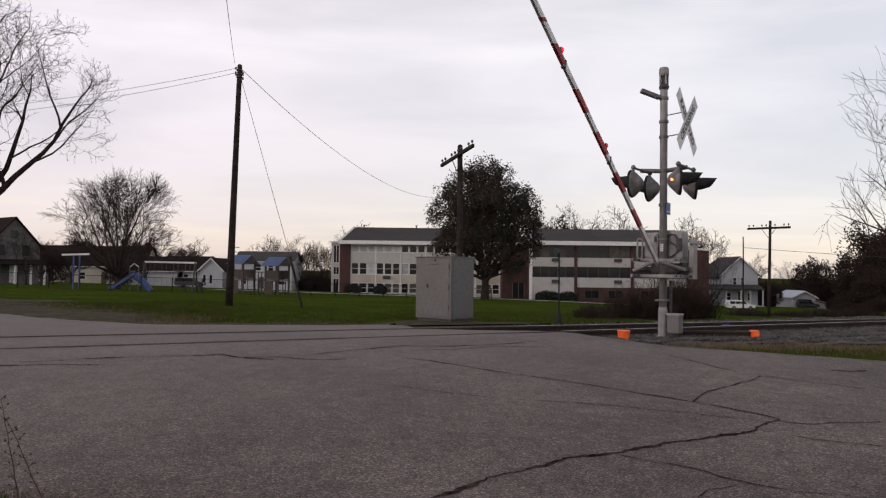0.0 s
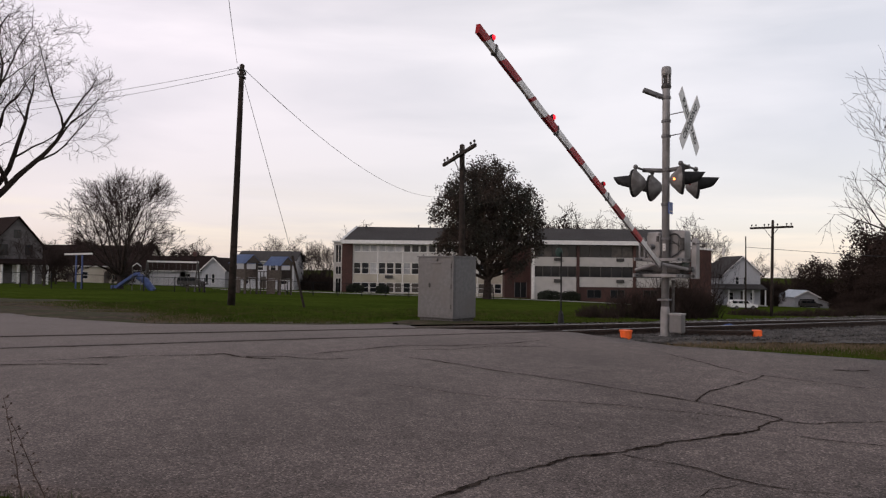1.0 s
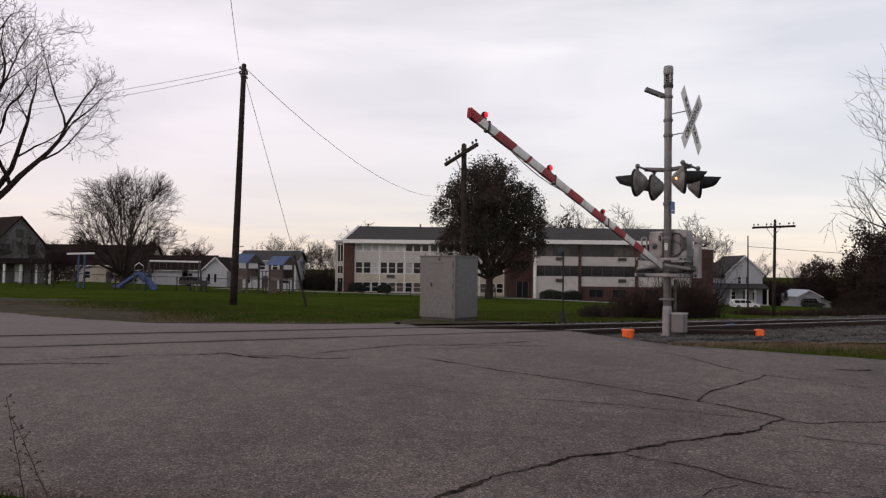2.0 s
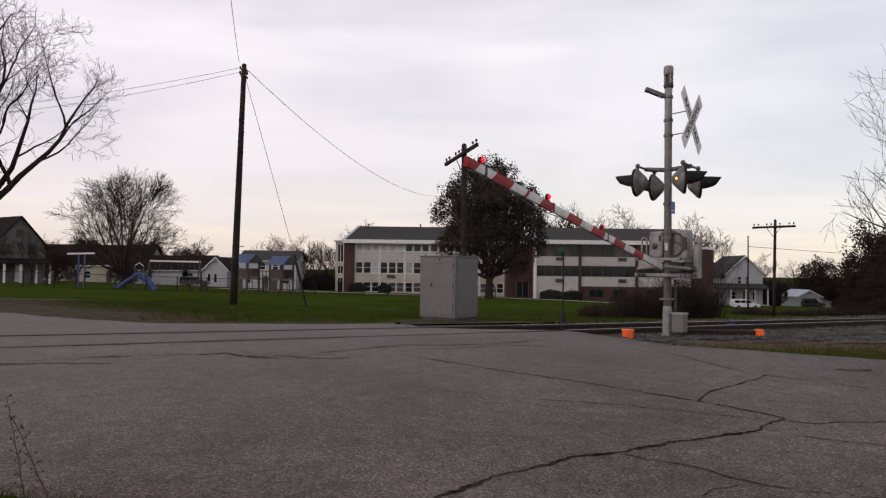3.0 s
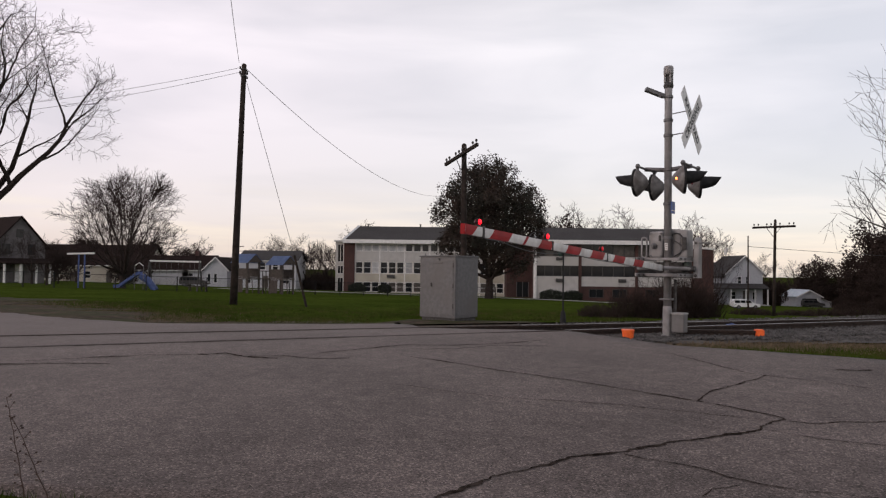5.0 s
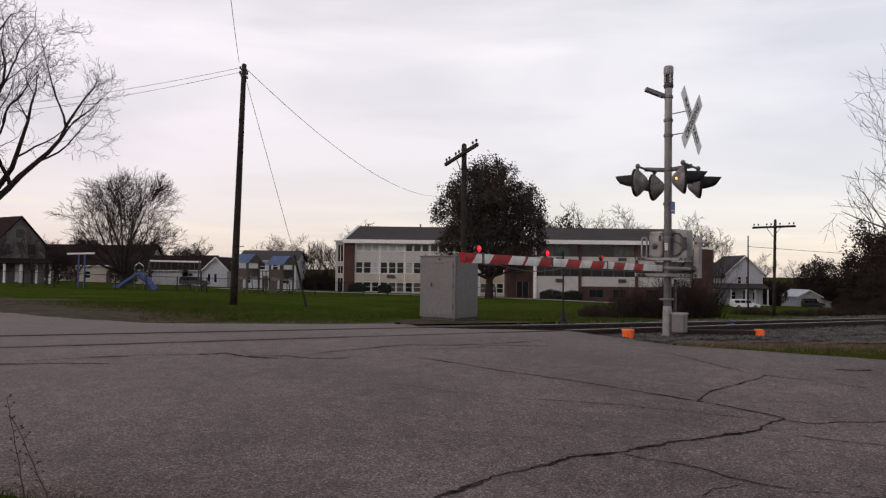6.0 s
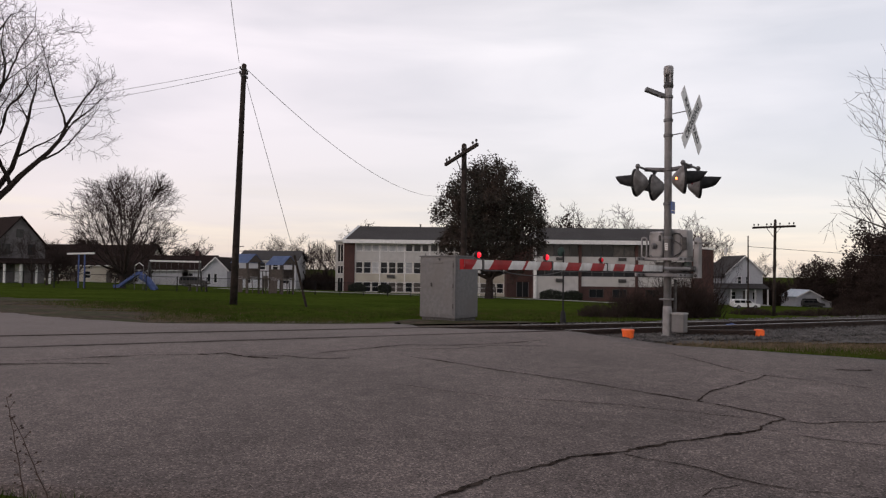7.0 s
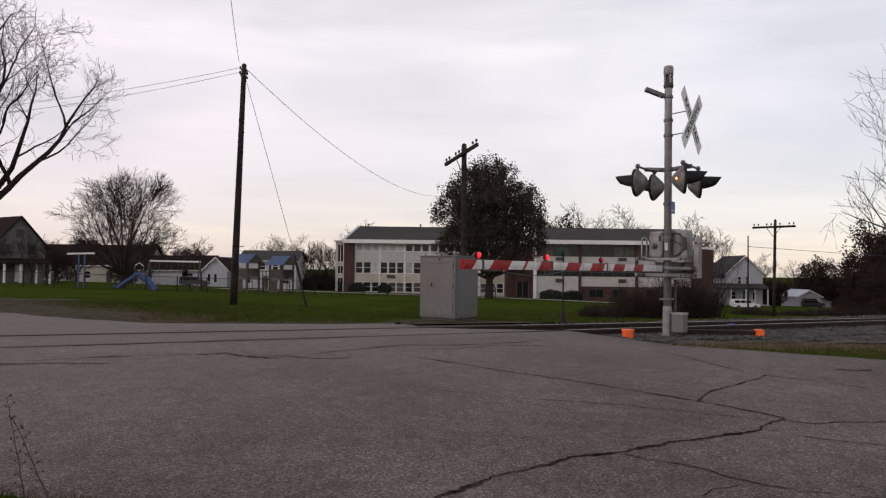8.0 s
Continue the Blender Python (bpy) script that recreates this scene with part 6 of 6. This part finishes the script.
# ---------------------------------------------------------------- dead weed, grass, stones, ties
def dead_weed():
    x, y = -2.2, 3.8
    t = thing("dead_weed", pose(x, y, ground_z(x, y)), "tall dead brown weed stalk at the road's edge", "weed")
    rnd = random.Random(7)
    for dx, dy, h, lean in ((0, 0, 0.6, -0.12), (0.12, 0.03, 0.47, -0.22)):
        tubes = Tubes()
        pts = [Vector((dx + lean * (i / 10) ** 1.1 + 0.006 * rnd.uniform(-1, 1), dy, h * i / 10 - 0.03)) for i in range(11)]
        tubes.add(pts, [0.0042 - 0.0026 * i / 10 for i in range(11)], 5)
        for i in range(2, 11):
            for k in range(2):
                d = Vector((rnd.choice((-1, 1)) * rnd.uniform(0.4, 1), rnd.uniform(-0.4, 0.4), rnd.uniform(0.3, 1))).normalized()
                q = pts[i] + d * rnd.uniform(0.012, 0.05)
                tubes.add([pts[i], q], [0.0018, 0.001], 3)
                tubes.add([q, q + d * 0.006, q + d * 0.012], [0.002, 0.006, 0.002], 5)
        tubes.mesh("stalk", STALK, t)
    return t


dead_weed()


def dirt_shoulder():
    """Bare earth between the road's far edge and the lawn."""
    line = [(-1.0, 14.6), (-2.0, 17.3), (-4.2, 16.3), (-6.1, 15.3), (-8.4, 16.3), (-11.6, 18.5), (-17, 23.2), (-30, 35)]
    fine = []
    for (xa, ya), (xb, yb) in zip(line, line[1:]):
        n = max(2, int(math.hypot(xb - xa, yb - ya) / 0.4))
        fine += [(xa + (xb - xa) * i / n, ya + (yb - ya) * i / n) for i in range(n)]
    bm = bmesh.new()
    rows = []
    for i, (x, y) in enumerate(fine):
        w = (0.6 + 6.2 * smooth(-6, -12, x)) * (0.7 + 0.9 * noise.noise((x * 0.6, y * 0.6, 4)) + 0.3 * noise.noise((x * 2.2, y * 2.2, 4)))
        row = []
        for k in (-0.25, 0.15, 0.5, 1.0):
            xx, yy = x + 0.35 * w * k + 0.1 * (k < 0) * 0, y + w * k
            row.append(bm.verts.new((xx, yy, ground_z(xx, yy) + (0.06 if 0 < k < 1 else (0.03 if k < 0 else -0.02)) + 0.03 * abs(noise.noise((xx * 1.5, yy * 1.5, 8))) * (0 < k < 1))))
        rows.append(row)
    for a, b in zip(rows, rows[1:]):
        for j in range(3):
            bm.faces.new((a[j], b[j], b[j + 1], a[j + 1]))
    bmesh.ops.recalc_face_normals(bm, faces=bm.faces)
    return tagged(part("dirt_shoulder", bm, DIRT, None, smooth=True), "bare brown dirt along the road's far edge", "ground", kind="structure")


DIRT = material("bare_dirt", (0.028, 0.02, 0.014), (0.085, 0.062, 0.044), 4, 1.0, 1.0, 12, c3=(0.035, 0.04, 0.014), scale3=0.9, spec=0.1)
dirt_shoulder()


def cinder_strip():
    """Cindery dirt between the ballast and the lawn, round the cabinet."""
    bm = bmesh.new()
    rows = []
    for i in range(52):
        x = -1.9 + i * 0.5
        y0 = (13.7 + 0.37 * x) / 0.929
        y1 = max(y0 + 0.6, 22.0 + 0.25 * max(x, 0) + 0.9 * noise.noise((x * 0.7, 0, 5)) - 3.0 * smooth(-1.0, -1.9, x))
        rows.append([bm.verts.new((x, y0 + (y1 - y0) * k / 8, ground_z(x, y0 + (y1 - y0) * k / 8) + (0.03 if k < 8 else -0.02))) for k in range(9)])
    for a, b in zip(rows, rows[1:]):
        for j in range(8):
            bm.faces.new((a[j], b[j], b[j + 1], a[j + 1]))
    bmesh.ops.recalc_face_normals(bm, faces=bm.faces)
    return tagged(part("cinder_strip", bm, DIRT, None, smooth=True), "cindery brown dirt between railway and lawn", "ground", kind="structure")


cinder_strip()

def blades(name, n, place, h, mat, label, seed, wide=0.006):
    rng = random.Random(seed)
    v, f = [], []
    tries = 0
    while len(f) < n and tries < n * 6:
        tries += 1
        x, y = place(rng)
        if on_road(x, y):
            continue
        z = ground_z(x, y)
        a = rng.uniform(0, 6.283)
        hh = h * rng.uniform(0.4, 1.3)
        w = wide * rng.uniform(0.6, 1.4)
        lx, ly = rng.gauss(0, 0.35) * hh, rng.gauss(0, 0.35) * hh
        k = len(v)
        v += [(x - w * math.cos(a), y - w * math.sin(a), z - 0.01), (x + w * math.cos(a), y + w * math.sin(a), z - 0.01), (x + lx, y + ly, z + hh)]
        f.append((k, k + 1, k + 2))
    me = bpy.data.meshes.new(name)
    me.from_pydata(v, [], f)
    me.materials.append(mat)
    return tagged(new(name, me), label, "grass", kind="stuff")


def on_road(x, y):
    inside = False
    for (xa, ya), (xb, yb) in zip(ROAD_OUTLINE, ROAD_OUTLINE[1:] + ROAD_OUTLINE[:1]):
        if (ya > y) != (yb > y) and x < (xb - xa) * (y - ya) / (yb - ya) + xa:
            inside = not inside
    return inside


def verge_place(r):
    s = r.uniform(5.0, 18)
    q = along(s, r.uniform(5.0, stone_edge(s) - 0.75))
    return q.x, q.y


def weed_place(r):
    s = r.triangular(6.0, 18, 9)
    q = along(s, stone_edge(s) + r.gauss(-0.45, 0.35))
    return q.x, q.y


def lawn_place(r):
    x = r.uniform(-14, 8)
    y = 16.4 + 1.25 * max(0.0, -5.8 - x) + 5.6 * smooth(-2.6, -1.2, x) + 0.25 * max(0.0, x)
    return x, r.triangular(y, y + 16, y + 1)


blades("verge_grass", 16000, verge_place, 0.07, GRASS, "short green grass on the railway verge", 1)
blades("verge_weeds", 11000, weed_place, 0.05, DRY, "dry straw-coloured weeds along the ballast", 2)
blades("corner_grass", 9000, lambda r: (r.uniform(-4.5, 0.8), r.uniform(2.6, 4.4)), 0.07, GRASS, "rough grass at the road's near edge", 3, 0.004)
blades("lawn_grass", 30000, lawn_place, 0.06, GRASS, "mown lawn grass beyond the railway", 4, 0.012)
blades("shoulder_grass", 7000, lambda r: (lambda u: (-6.0 - 9.5 * u + r.gauss(0, 0.5), 17.6 + 7.6 * u + r.gauss(1.4, 1.2 + 1.6 * u)))(r.random()), 0.07, GRASS, "ragged grass tufts on the road's far shoulder", 6, 0.014)
blades("shoulder_weeds", 8000, lambda r: (lambda u: (-6.0 - 9.5 * u + r.gauss(0, 0.5), 16.8 + 7.4 * u + r.gauss(0.8, 1.1 + 1.2 * u)))(r.random()), 0.06, DRY, "dry weeds on the road's far shoulder", 5, 0.012)


def ballast_stones():
    rng = random.Random(9)
    v, f = [], []
    made = 0
    while made < 17000:
        s, p = rng.triangular(1.5, 28, 6), rng.triangular(8.05, 13.2, 9.0)
        q = along(s, p)
        if on_road(q.x, q.y) or p < stone_edge(s) + 0.15 + 0.25 * noise.noise((s * 1.3, 0, 6)):
            continue
        z = -0.055 + 0.006 * max(s, 0) * (0.6 if p < 8.8 else 1) - (0.075 if 10.3 <= p < 11.6 else 0) - max(0, p - 12.5) * 0.2
        r = rng.uniform(0.018, 0.045)
        m = Euler((rng.uniform(0, 6), rng.uniform(0, 6), rng.uniform(0, 6))).to_matrix()
        k = len(v)
        for c in ((1, 0, 0), (-1, 0, 0), (0, 1, 0), (0, -1, 0), (0, 0, 1), (0, 0, -1)):
            w = m @ (Vector(c) * r * rng.uniform(0.65, 1.3))
            v.append((q.x + w.x, q.y + w.y, z + w.z))
        f += [(k + a, k + b, k + c) for a, b, c in ((0, 2, 4), (2, 1, 4), (1, 3, 4), (3, 0, 4), (2, 0, 5), (1, 2, 5), (3, 1, 5), (0, 3, 5))]
        made += 1
    me = bpy.data.meshes.new("ballast_stones")
    me.from_pydata(v, [], f)
    me.materials.append(STONE)
    return tagged(new("ballast_stones", me), "loose grey ballast stones along the track", "ballast", kind="stuff")


ballast_stones()
bm = block(-0.11, 0.11, -1.3, 1.3, -0.17, 0.0, 0.012)
tie_mesh = bpy.data.meshes.new("tie")
bm.to_mesh(tie_mesh)
bm.free()
tie_mesh.materials.append(TIE)
for i in range(46):
    s = 2.2 + i * 0.55
    q = along(s, 10.85)
    if not on_road(q.x, q.y):
        shared("tie", tie_mesh, BALLAST_BED, pose(q.x, q.y, -0.113 + 0.003 * s, 0, 0, HEADING))


# ---------------------------------------------------------------- what moves
def motions():
    """The gate arm comes down to level."""
    rows = [(0.0, 24.1), (0.3, 21.1), (0.6, 18.4), (1.0, 15.1), (1.2, 13.6), (1.5, 11.4), (2.0, 9.15), (2.8, 6.55), (3.0, 5.95), (3.5, 4.7), (4.0, 3.55), (4.5, 2.6),
            (4.7, 2.25), (5.3, 1.15), (5.8, 0.25), (6.0, -0.1), (6.3, -0.45), (6.6, -0.54), (7.0, -0.51), (8.0, -0.51)]
    walk(ARM, [(t, pose(-0.077, 0.016, 1.131, 0, up, 7.94)) for t, up in rows])


motions()
